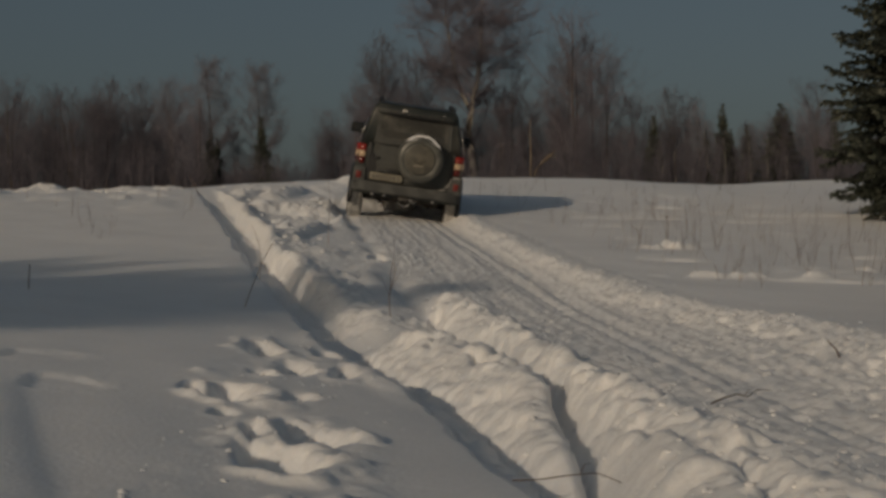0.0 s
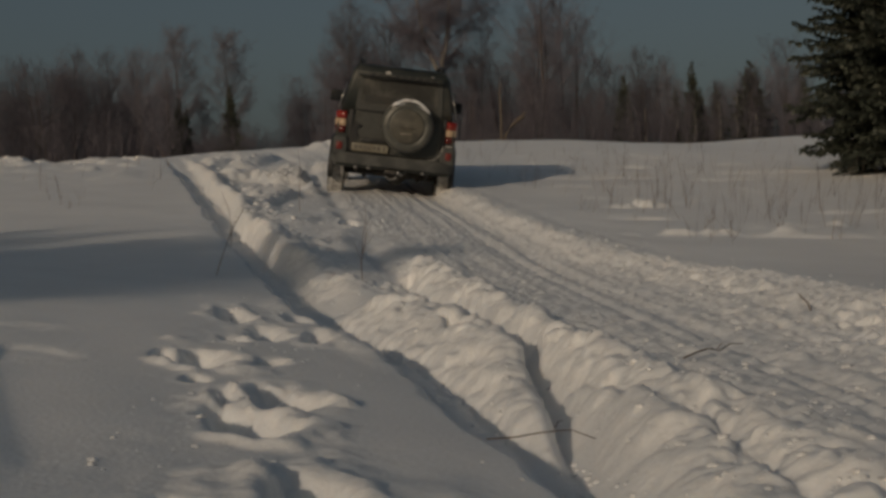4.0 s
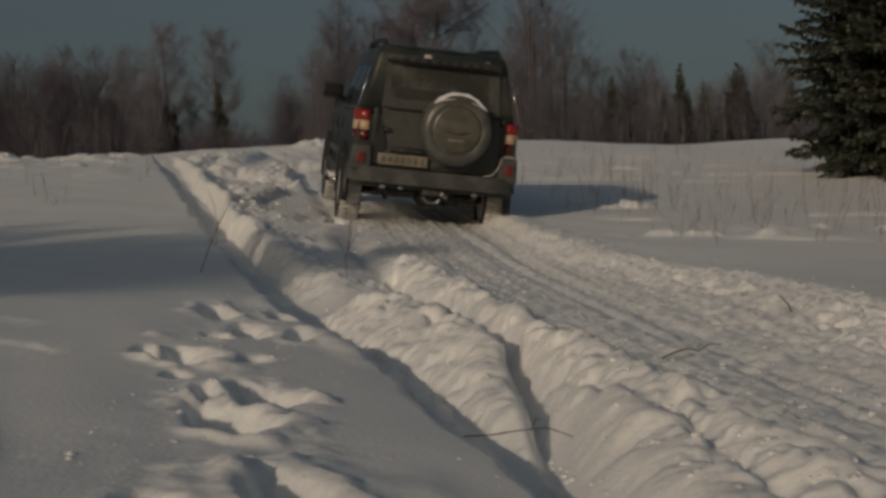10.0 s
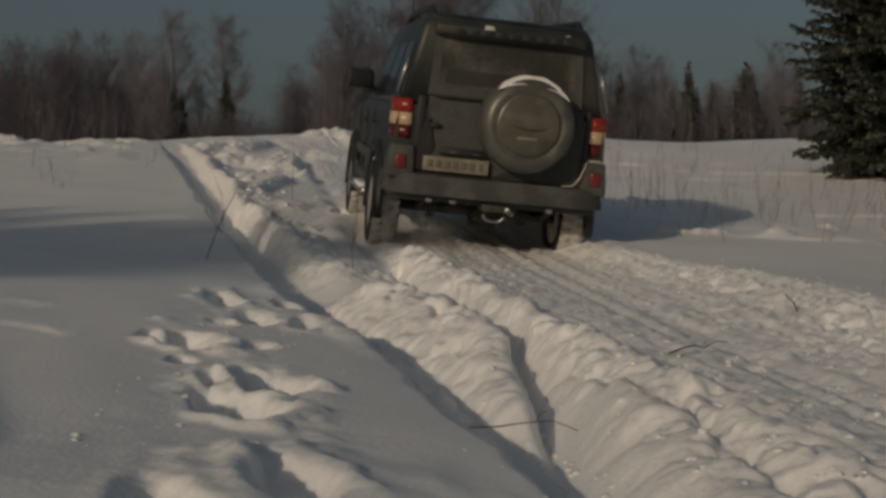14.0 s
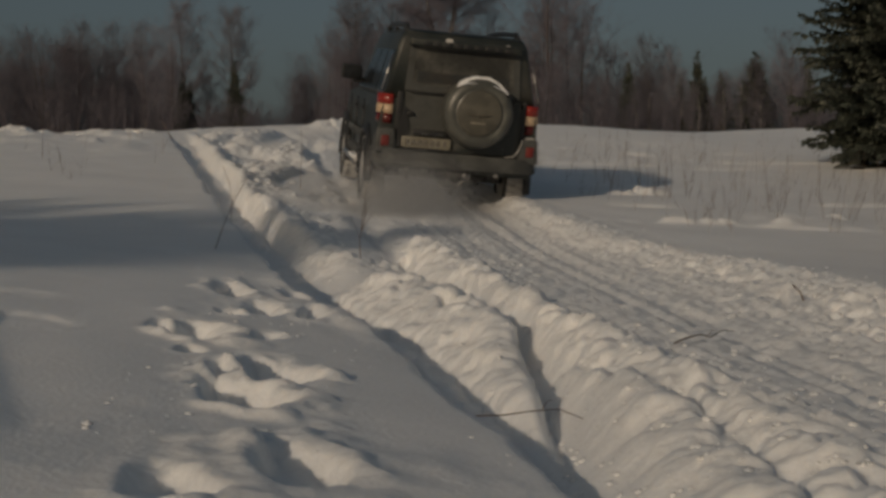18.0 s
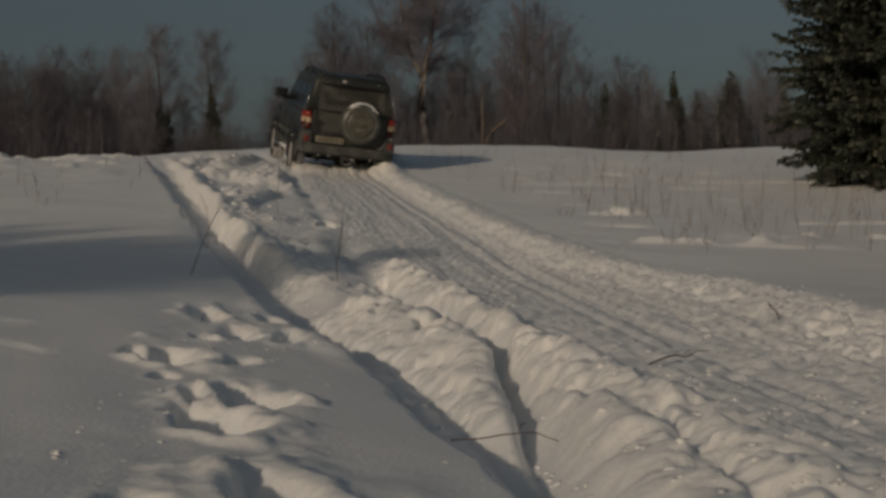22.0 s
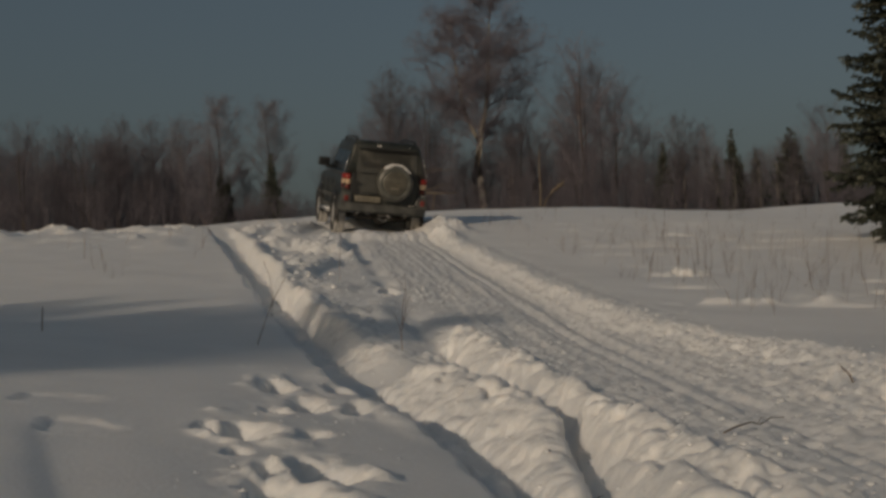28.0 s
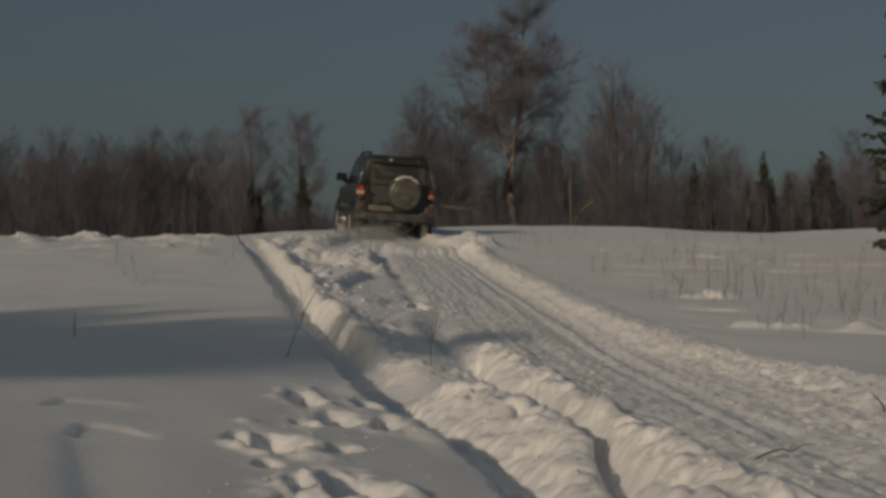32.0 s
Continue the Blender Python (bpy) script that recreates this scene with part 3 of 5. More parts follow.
def clods():
    """Loose crumbs and chunks of snow along the ruts and banks."""
    rng = np.random.default_rng(12)
    spots = []
    for ys, xs, n, spread, far in ((A_Y, A_X, 160, .14, 24), (C_Y, C_X, 300, .15, 24), (E_Y, E_X, 200, .14, 13), (G_Y, G_X, 300, .16, 27)):
        y = 3.3 + (far - 3.3) * rng.random(n) ** 1.5
        spots.append(np.stack([np.interp(y, ys, xs) + rng.normal(.12, spread, n), y], 1))
    y = 13 + 16 * rng.random(320)
    k = .15 + .75 * rng.random(320)
    spots.append(np.stack([np.interp(y, A_Y, A_X) * (1 - k) + np.interp(y, C_Y, C_X) * k, y], 1))
    y = 3.3 + 4 * rng.random(160)
    spots.append(np.stack([rng.normal(-.55, .2, 160), y], 1))
    y = 3.2 + 10 * rng.random(1300) ** 1.7
    k = rng.random(1300)
    spots.append(np.stack([np.interp(y, A_Y, A_X) * (1 - k) + (np.interp(y, E_Y, E_X) + .1) * k + .05, y], 1))
    y = 3.6 + 20 * rng.random(1500) ** 1.6
    spots.append(np.stack([np.interp(y, G_Y, G_X) + rng.normal(-.05, .22, 1500), y], 1))
    y = 4 + 12 * rng.random(2400) ** 1.5
    k = rng.random(2400)
    spots.append(np.stack([np.interp(y, E_Y, E_X) * (1 - k) + np.interp(y, G_Y, G_X) * k, y], 1))
    y = 8 + 14 * rng.random(500)
    spots.append(np.stack([np.interp(y, A_Y, A_X) + rng.normal(.26, .12, 500), y], 1))
    x = -11 + 5.4 * rng.random(520)
    spots.append(np.stack([x, 27.0 + .95 * np.clip(x + 7.2, -4, 1) + rng.normal(0, .4, 520)], 1))
    p = np.stack(fore(*np.concatenate(spots).T), 1)
    z = ground_z(p[:, 0], p[:, 1])
    n = len(p)
    r = (.0035 + .011 * rng.random(n) ** 4) * (.85 + .03 * p[:, 1])
    r[-520:] *= 2.6
    r[960:1280] *= 2.2
    ico = np.array([(0, 0, 1), (.94, 0, .3), (.2, .9, .25), (-.85, .5, .3), (-.75, -.6, .2), (.3, -.9, .3), (0, 0, -.5)])
    tri = [(0, 1, 2), (0, 2, 3), (0, 3, 4), (0, 4, 5), (0, 5, 1), (6, 2, 1), (6, 3, 2), (6, 4, 3), (6, 5, 4), (6, 1, 5)]
    v = ico[None] * rng.uniform(.6, 1.35, (n, 7, 1)) * r[:, None, None] * np.array((1.3, 1.2, .75)) + np.concatenate([p, z[:, None] - r[:, None] * .2], 1)[:, None]
    faces = (np.array(tri)[None] + 7 * np.arange(n)[:, None, None]).reshape(-1, 3)
    return tagged(raw("snow_clods", v.reshape(-1, 3).tolist(), faces.tolist(), LOOSE_SNOW), "crumbs and clods of broken snow along the ruts", "snow", kind="stuff")


clods()

# ---- the car: origin on the ground under the rear axle, y ahead ----
WHEELBASE, TRACK, TYRE_R = 2.76, 0.80, 0.375


def side_width(z):
    return float(np.interp(z, [.45, .6, .95, 1.12, 1.22], [.84, .865, .878, .862, .835]))


def car_body(root):
    ys = sorted(set([-.86, -.84, -.8, -.7, 3.1, 3.3, 3.5, 3.58, 3.62] + [round(c + .47 * math.cos(math.pi * k / 12), 3) for c in (0, WHEELBASE) for k in range(13)] + [round(.55 + .16 * k, 2) for k in range(11)]))
    bm = bmesh.new()
    rings = []
    for y in ys:
        zb = .48
        for c in (0, WHEELBASE):
            if abs(y - c) < .47:
                zb = max(zb, .36 + math.sqrt(.47 ** 2 - (y - c) ** 2))
        top = float(np.interp(y, [-.86, 2.35, 2.5, 3.3, 3.62], [1.22, 1.22, 1.2, 1.13, .98]))
        nose = float(np.interp(y, [-.86, -.80, -.7, 3.0, 3.5, 3.62], [.965, .99, 1, 1, .95, .88]))
        half = [(.52, zb)] + [(side_width(zb + (top - zb) * k) * nose, zb + (top - zb) * k) for k in (0, .12, .35, .6, .8, .93, 1)] + [(.5 * nose, top + .015)]
        pts = [(-x, z) for x, z in half] + [(x, z) for x, z in half[::-1]]
        rings.append([bm.verts.new((x, y, z)) for x, z in pts])
    for r, s in zip(rings, rings[1:]):
        for k in range(len(r) - 1):
            bm.faces.new((r[k], r[k + 1], s[k + 1], s[k]))
    bm.faces.new(rings[0]), bm.faces.new(rings[-1][::-1])
    bmesh.ops.recalc_face_normals(bm, faces=bm.faces[:])
    body = part("body", bm, PAINT, root, "dark green paint filmed with road dirt")
    m = body.modifiers.new("edges", "EDGE_SPLIT")
    m.split_angle = radians(38)
    return body


def cabin_point(x, y, z):
    """Puts a point of the cabin's sides (x: -1 or 1, y: 0 at the rear to 1 at the front) on its leaning walls."""
    k = (z - 1.22) / .64
    return Vector((x * (.825 - .135 * k), -.835 + .065 * k + y * (3.20 + .02 * k - .93 * k), z))


def pane(name, corners, out, material, parent, thick=.012, label=""):
    """A flat pane with thickness, slightly proud of the wall it sits in."""
    bm = bmesh.new()
    out = Vector(out).normalized()
    a = [bm.verts.new(Vector(c) + out * thick) for c in corners]
    b = [bm.verts.new(Vector(c) - out * .02) for c in corners]
    bm.faces.new(a), bm.faces.new(b[::-1])
    for i in range(len(a)):
        j = (i + 1) % len(a)
        bm.faces.new((a[i], b[i], b[j], a[j]))
    bmesh.ops.recalc_face_normals(bm, faces=bm.faces[:])
    bmesh.ops.bevel(bm, geom=[e for e in bm.edges if e.verts[0] in a and e.verts[1] in a], offset=.008, segments=2, affect="EDGES")
    return part(name, bm, material, parent, label, soft=False)


def car_cabin(root):
    bm = bmesh.new()
    low = [cabin_point(s, t, 1.215) for s, t in ((-1, 0), (1, 0), (1, 1), (-1, 1))]
    high = [cabin_point(s, t, 1.90) for s, t in ((-1, 0), (1, 0), (1, 1), (-1, 1))]
    crown = [Vector((p.x * .9, p.y + (.07 if p.y < 0 else -.10), 1.965)) for p in high]
    rings = [[bm.verts.new(p) for p in ring] for ring in (low, high, crown)]
    for r, s in zip(rings, rings[1:]):
        for k in range(4):
            bm.faces.new((r[k], r[(k + 1) % 4], s[(k + 1) % 4], s[k]))
    bm.faces.new(rings[-1]), bm.faces.new(rings[0][::-1])
    bmesh.ops.recalc_face_normals(bm, faces=bm.faces[:])
    bmesh.ops.bevel(bm, geom=[e for e in bm.edges if max(v.co.z for v in e.verts) > 1.3], offset=.055, segments=4, affect="EDGES", profile=.5)
    cabin = part("cabin", bm, PAINT, root, "dark roof and window pillars")
    for s in (-1, 1):
        n = (s, 0, .27)
        for name, t0, t1, z0, z1, slope in (("rear_side_window", .05, .27, 1.27, 1.73, .0), ("rear_door_window", .30, .555, 1.26, 1.74, 0), ("front_door_window", .575, .83, 1.25, 1.74, .10)):
            c = [cabin_point(s, t0, z0), cabin_point(s, t1 + slope, z0), cabin_point(s, t1, z1), cabin_point(s, t0, z1)]
            pane(name, c if s < 0 else c[::-1], n, GLASS, root, .006)
    w0, w1 = cabin_point(-1, 1, 1.27), cabin_point(1, 1, 1.27)
    w2, w3 = cabin_point(.93, 1, 1.78), cabin_point(-.93, 1, 1.78)
    pane("windscreen", [w0 * 1, w1 * 1, w2, w3], (0, .6, .8), GLASS, root, .006)
    return cabin


def car_rear(root):
    def rear_y(z):
        return -.865 if z < 1.22 else -.835 + .065 * (z - 1.22) / .64
    def sheet(name, x0, x1, z0, z1, grow, material, depth=.02, top_in=0.0, bottom_in=0.0, label=""):
        c = [(x0 + bottom_in, rear_y(z0), z0), (x1 - bottom_in, rear_y(z0), z0), (x1 - top_in, rear_y(z1), z1), (x0 + top_in, rear_y(z1), z1)]
        return pane(name, c, (0, -1, .1), material, root, depth, label)
    # one tailgate with a lower skin and a window frame
    sheet("tailgate", -.60, .66, .70, 1.30, 0, MUD_PAINT, .03, .0, .03, "tailgate coated with dried brown mud")
    sheet("window_frame", -.61, .64, 1.31, 1.87, 0, MUD_PAINT, .028, .04)
    sheet("rear_window", -.55, .57, 1.385, 1.82, 0, REAR_GLASS, .034, .035, 0, "dusty rear window")
    sheet("wiped_glass", -.50, .52, 1.40, 1.53, 0, WIPED, .0375, .012, 0, "band of glass cleared by the wiper")
    # black trim wedge beside the plate, and a dark sheet for the spare wheel's shade
    def shape(name, pts, material, depth, label=""):
        return pane(name, [(px, rear_y(pz), pz) for px, pz in pts], (0, -1, .1), material, root, depth, label)
    shape("gate_trim", [(-.66, .72), (-.615, .72), (-.52, .90), (-.575, 1.13), (-.61, 1.13), (-.655, .95)], BLACK, .036)
    shape("spare_shade", [(-.10, .705), (.60, .705), (.655, .80), (.655, 1.28), (.55, 1.28), (.42, .93), (.20, .80)], PAINT, .036, "dark sheet standing in for the shade around the spare wheel")
    part("gate_seam", box((-.55, -.905, 1.30), (.60, -.868, 1.314), .004), BLACK, root)
    part("pillar_trim", box((-.68, -.875, .80), (-.615, -.855, 1.30), .008), BLACK, root)
    part("pillar_trim", box((.675, -.875, .80), (.72, -.855, 1.30), .008), BLACK, root)
    spoiler = part("spoiler", box((-.60, -.90, 1.785), (.60, -.70, 1.872), .018), PAINT, root, "dark roof spoiler over the rear window")
    part("brake_lamp", box((-.50, -.905, 1.777), (.54, -.83, 1.785), .003), BLACK, spoiler)
    for i in range(9):
        part("lamp_segment", box((-.46 + .11 * i, -.912, 1.797), (-.38 + .11 * i, -.899, 1.842), .003), BLACK, spoiler)
    bm = bmesh.new()
    tube(bm, [(.03, -.88, 1.36), (.06, -.915, 1.42), (.28, -.905, 1.50)], .009, 6)
    part("wiper", bm, BLACK, root)
    # spare wheel in its hard cover
    spare = part("spare_cover", lathe(bmesh.new(), [(.31, .19), (.355, .17), (.372, .12), (.376, .0), (.368, -.06), (.345, -.10), (.305, -.122), (.262, -.128), (.255, -.119), (.248, -.128), (0.0, -.136)], "y", 56, (.15, -1.09, 1.15)), COVER, root, "beige-grey hard spare wheel cover with snow on top")
    part("cover_face", lathe(bmesh.new(), [(.235, -.127), (.238, -.134), (.225, -.140), (0, -.150)], "y", 48, (.15, -1.09, 1.15)), COVER_FACE, spare)
    bm = bmesh.new()
    block(bm, (.06, -1.252, 1.035), (.22, -1.238, 1.062), .004)
    part("nameplate", bm, EMBLEM, spare)
    bm = bmesh.new()
    for s in (-1, 1):
        v = [bm.verts.new((.15 + s * x, -1.250 + .002 * (z > 1.16), z)) for x, z in ((.0, 1.115), (.03, 1.105), (.15, 1.145), (.06, 1.128), (.015, 1.13))]
        bm.faces.new(v)
    bmesh.ops.solidify(bm, geom=bm.faces[:], thickness=.008)
    part("emblem", bm, EMBLEM, spare)
    bm = bmesh.new()
    rows = []
    for i in range(25):
        a = radians(32 + 105 * i / 24)
        hgt = .030 * math.sin(math.pi * i / 24) ** .6 * (.75 + .5 * noise.noise(Vector((i * .35, 0, 0))))
        r0 = .363
        prof = [(r0, -.075), (r0 + hgt * .7, -.085), (r0 + hgt, -.03), (r0 + hgt, .06), (r0 + hgt * .5, .13), (r0 + .002, .14)]
        prof = [(r0 - .055 * math.sin(math.pi * i / 24), -.118)] + prof
        rows.append([bm.verts.new((.15 + r * math.cos(a), -1.09 + d, 1.15 + r * math.sin(a))) for r, d in prof])
    for r, s in zip(rows, rows[1:]):
        for k in range(len(r) - 1):
            bm.faces.new((r[k], r[k + 1], s[k + 1], s[k]))
    bmesh.ops.recalc_face_normals(bm, faces=bm.faces[:])
    part("snow_cap", bm, LOOSE_SNOW, spare, "strip of snow lying on the cover")
    part("spare_carrier", box((.02, -.93, 1.02), (.28, -.86, 1.28), .01), BLACK, root)
    # licence plate with its lamp bracket
    plate = part("licence_plate", box((-.605, -.945, .725), (-.085, -.905, .837), .004), PLATE, root, "dirty pale licence plate")
    for x, w in ((-.57, .045), (-.505, .05), (-.44, .05), (-.375, .05), (-.305, .05), (-.24, .05), (-.16, .035)):
        part("plate_mark", box((x, -.949, .751), (x + w, -.943, .811), .003), INK, plate)
    bracket = part("plate_bracket", box((-.49, -.935, .86), (-.09, -.89, .915), .01), BLACK, root)
    part("plate_lamp", box((-.40, -.942, .87), (-.34, -.93, .89), .003), GREY, bracket), part("plate_lamp", box((-.22, -.942, .87), (-.16, -.93, .89), .003), GREY, bracket)
    part("gate_handle", box((-.57, -.92, 1.06), (-.50, -.895, 1.10), .008), BLACK, root)
    # tail lamps, wrapped round the corners
    def prism(poly, z0, z1, grow, s, bevel=.008):
        bm = bmesh.new()
        c = Vector((sum(p[0] for p in poly) / len(poly), sum(p[1] for p in poly) / len(poly)))
        rings = [[bm.verts.new((s * (p[0] + grow * (1 if p[0] > c.x else -.6)), p[1] + grow * (-1 if p[1] < c.y else 1), z)) for p in poly] for z in (z0, z1)]
        n = len(poly)
        for k in range(n):
            bm.faces.new((rings[0][k], rings[0][(k + 1) % n], rings[1][(k + 1) % n], rings[1][k]))
        bm.faces.new(rings[0][::-1]), bm.faces.new(rings[1])
        bmesh.ops.recalc_face_normals(bm, faces=bm.faces[:])
        bmesh.ops.bevel(bm, geom=bm.edges[:], offset=bevel, segments=2, affect="EDGES")
        return bm
    corner = [(.725, -.882), (.775, -.884), (.85, -.83), (.872, -.74), (.872, -.70), (.725, -.70)]
    for s in (-1, 1):
        lamp = part("tail_lamp", prism(corner, .955, 1.265, 0, s), DARK_RED, root, "tall tail lamp of red and clear lenses")
        part("red_lens", prism(corner, 1.156, 1.262, .005, s, .003), RED_LENS, lamp)
        part("reversing_lens", prism(corner, 1.058, 1.154, .006, s, .003), WHITE_LENS, lamp)
        part("lower_lens", prism(corner, .958, 1.056, .005, s, .003), DARK_RED, lamp)
    # bumper with corner caps
    path = [(-.885, -.45), (-.89, -.72), (-.87, -.85), (-.79, -.94), (-.6, -.965), (0, -.975), (.6, -.965), (.79, -.94), (.87, -.85), (.89, -.72), (.885, -.45)]
    prof = [(.0, .53), (.012, .56), (.0, .63), (.006, .66), (-.01, .69), (-.10, .695), (-.12, .53)]
    bm = bmesh.new()
    rows = []
    for i, (x, y) in enumerate(path):
        nx, ny = path[min(i + 1, 10)][1] - path[max(i - 1, 0)][1], -(path[min(i + 1, 10)][0] - path[max(i - 1, 0)][0])
        q = math.hypot(nx, ny)
        rows.append([bm.verts.new((x + nx / q * o, y + ny / q * o, z)) for o, z in prof])
    for r, s in zip(rows, rows[1:]):
        for k in range(len(r)):
            bm.faces.new((r[k], s[k], s[(k + 1) % len(r)], r[(k + 1) % len(r)]))
    bm.faces.new(rows[0]), bm.faces.new(rows[-1][::-1])
    bmesh.ops.recalc_face_normals(bm, faces=bm.faces[:])
    bumper = part("rear_bumper", bm, GREY, root, "grey plastic rear bumper spattered with mud")
    bumper.modifiers.new("edges", "EDGE_SPLIT").split_angle = radians(45)
    for s in (-1, 1):
        a, b = sorted((s * .66, s * .882))
        part("bumper_corner", box((a, -.945, .64), (b, -.55, .91), .03, (.88, .9), 3), GREY, bumper)
        a, b = sorted((s * .74, s * .825))
        part("reflector", box((a, -.955, .72), (b, -.92, .83), .012), REFLECTOR, bumper)
    bm = bmesh.new()
    tube(bm, [(.50, -.985, .70), (.60, -.975, .715), (.655, -.955, .78), (.685, -.95, .86), (.70, -.93, .915)], [.003, .007, .009, .007, .003], 7)
    part("snow_line", bm, DIRTY_SNOW, bumper, "line of snow caught along the bumper corner")
    bm = bmesh.new()
    block(bm, (-.5, -.98, .692), (-.05, -.92, .705), .005)
    part("bumper_step", bm, BLACK, bumper)


def car_under(root):
    part("chassis", box((-.50, -.80, .50), (.50, 3.4, .62), .02), RUST, root)
    part("fuel_tank", box((-.45, .45, .40), (-.12, 1.5, .56), .03), RUST, root)
    bm = bmesh.new()
    tube(bm, [(-.72, 0, .375), (-.2, 0, .375), (.2, 0, .375), (.72, 0, .375)], [.05, .055, .055, .05], 10)
    axle = part("rear_axle", bm, RUST, root)
    part("differential", lathe(bmesh.new(), [(0, -.16), (.10, -.13), (.155, -.05), (.155, .05), (.09, .14), (0, .16)], "y", 20, (.08, 0, .375)), RUST, axle)
    bm = bmesh.new()
    tube(bm, [(-.72, WHEELBASE, .375), (.72, WHEELBASE, .375)], .05, 10)
    part("front_axle", bm, RUST, root)
    for s in (-1, 1):
        bm = bmesh.new()
        tube(bm, [(s * .52, -.75, .50), (s * .52, -.35, .40), (s * .52, 0, .36), (s * .52, .4, .40), (s * .52, .75, .50)], .028, 6)
        part("leaf_spring", bm, RUST, root)
        bm = bmesh.new()
        tube(bm, [(s * .40, -.05, .30), (s * .30, .12, .62)], .03, 8)
        part("damper", bm, RUST, root)
        bm = bmesh.new()
        tube(bm, [(s * .90, .62, .40), (s * .93, .7, .41), (s * .93, 2.1, .41), (s * .90, 2.2, .40)], .038, 10)
        rail = part("side_step", bm, STEEL, root, "bright tubular side step caked with snow")
        for y in (.8, 1.4, 2.0):
            bm = bmesh.new()
            tube(bm, [(s * .93, y, .41), (s * .6, y, .52)], .018, 6)
            part("step_bracket", bm, RUST, rail)
        lump = bmesh.new()
        block(lump, (s * .93 - .05, .64, .43), (s * .93 + .05, 1.2, .475), .02)
        part("step_snow", lump, LOOSE_SNOW, rail)
    bm = bmesh.new()
    tube(bm, [(.18, 1.0, .45), (.18, .5, .47), (.18, -.3, .5), (.22, -.62, .46)], [.03, .09, .09, .03], 12)
    part("muffler", bm, RUST, root)
    bm = bmesh.new()
    tube(bm, [(.20, -.55, .47), (.16, -.8, .45), (.14, -.90, .44)], .026, 12)
    part("tail_pipe", bm, STEEL, root)
    hitch = part("tow_hitch", box((-.10, -.94, .44), (.14, -.72, .50), .01), RUST, root)
    bm = bmesh.new()
    tube(bm, [(.0 + .085 * math.cos(a), -.93 + .02 * math.sin(a), .42 - .055 * math.sin(a)) for a in [math.pi * k / 12 for k in range(13)]], .012, 8)
    part("tow_loop", bm, STEEL, hitch)
    bm = bmesh.new()
    bmesh.ops.create_uvsphere(bm, u_segments=16, v_segments=10, radius=.03, matrix=Matrix.Translation((.10, -.95, .47)))
    part("hitch_ball", bm, STEEL, hitch)
    for x in (-.55, -.36, .42):
        bm = bmesh.new()
        block(bm, (x, -.92, .475), (x + .05, -.88, .505), .005)
        part("bumper_bracket", bm, STEEL, root)


def car_wheel(root, x, y):
    s = 1 if x > 0 else -1
    hub = empty("wheel", "", "")
    hub.parent = root
    bm = lathe(bmesh.new(), [(.215, -.10), (.27, -.122), (.34, -.118), (.365, -.09), (.368, 0), (.365, .09), (.34, .118), (.27, .122), (.215, .10)], "x", 44)
    tyre = part("tyre", bm, RUBBER, hub, "winter tyre packed with snow")
    bm = lathe(bmesh.new(), [(.352, -.104), (.369, -.088), (.370, 0), (.369, .088), (.352, .104)], "x", 44)
    for k in range(30):
        for off in (-.062, .062):
            a = 2 * math.pi * (k + (.5 if off > 0 else 0)) / 30
            q = Matrix.Rotation(a, 4, "X")
            c = bmesh.ops.create_cube(bm, size=1)["verts"]
            for v in c:
                v.co = q @ Vector((off + v.co.x * .092, v.co.y * .044, .364 + v.co.z * .016))
    part("tread", bm, TYRE, tyre, "tread clogged with snow")
    bm = lathe(bmesh.new(), [(.222, s * -.09), (.222, s * .085), (.205, s * .095), (.195, s * .06), (.18, s * .02), (.05, s * .035)], "x", 36)
    rim = part("rim", bm, ALLOY, hub)
    for k in range(6):
        bm = bmesh.new()
        q = Matrix.Rotation(2 * math.pi * k / 6, 4, "X")
        c = bmesh.ops.create_cube(bm, size=1)["verts"]
        for v in c:
            v.co = q @ Vector((s * .075 + v.co.x * .03, v.co.y * (.05 if v.co.z > 0 else .075), .12 + v.co.z * .165))
        bmesh.ops.bevel(bm, geom=bm.edges[:], offset=.006, segments=1, affect="EDGES")
        part("spoke", bm, ALLOY, rim)
    part("rim_lip", lathe(bmesh.new(), [(.198, s * .08), (.222, s * .094), (.226, s * .088), (.2, s * .07), (.198, s * .08)], "x", 36), ALLOY, rim)
    part("hub_cap", lathe(bmesh.new(), [(.055, s * .05), (.052, s * .095), (.03, s * .108), (0, s * .11)], "x", 20), ALLOY, rim)
    hub.matrix_basis = pose(x, y, TYRE_R)
    return hub


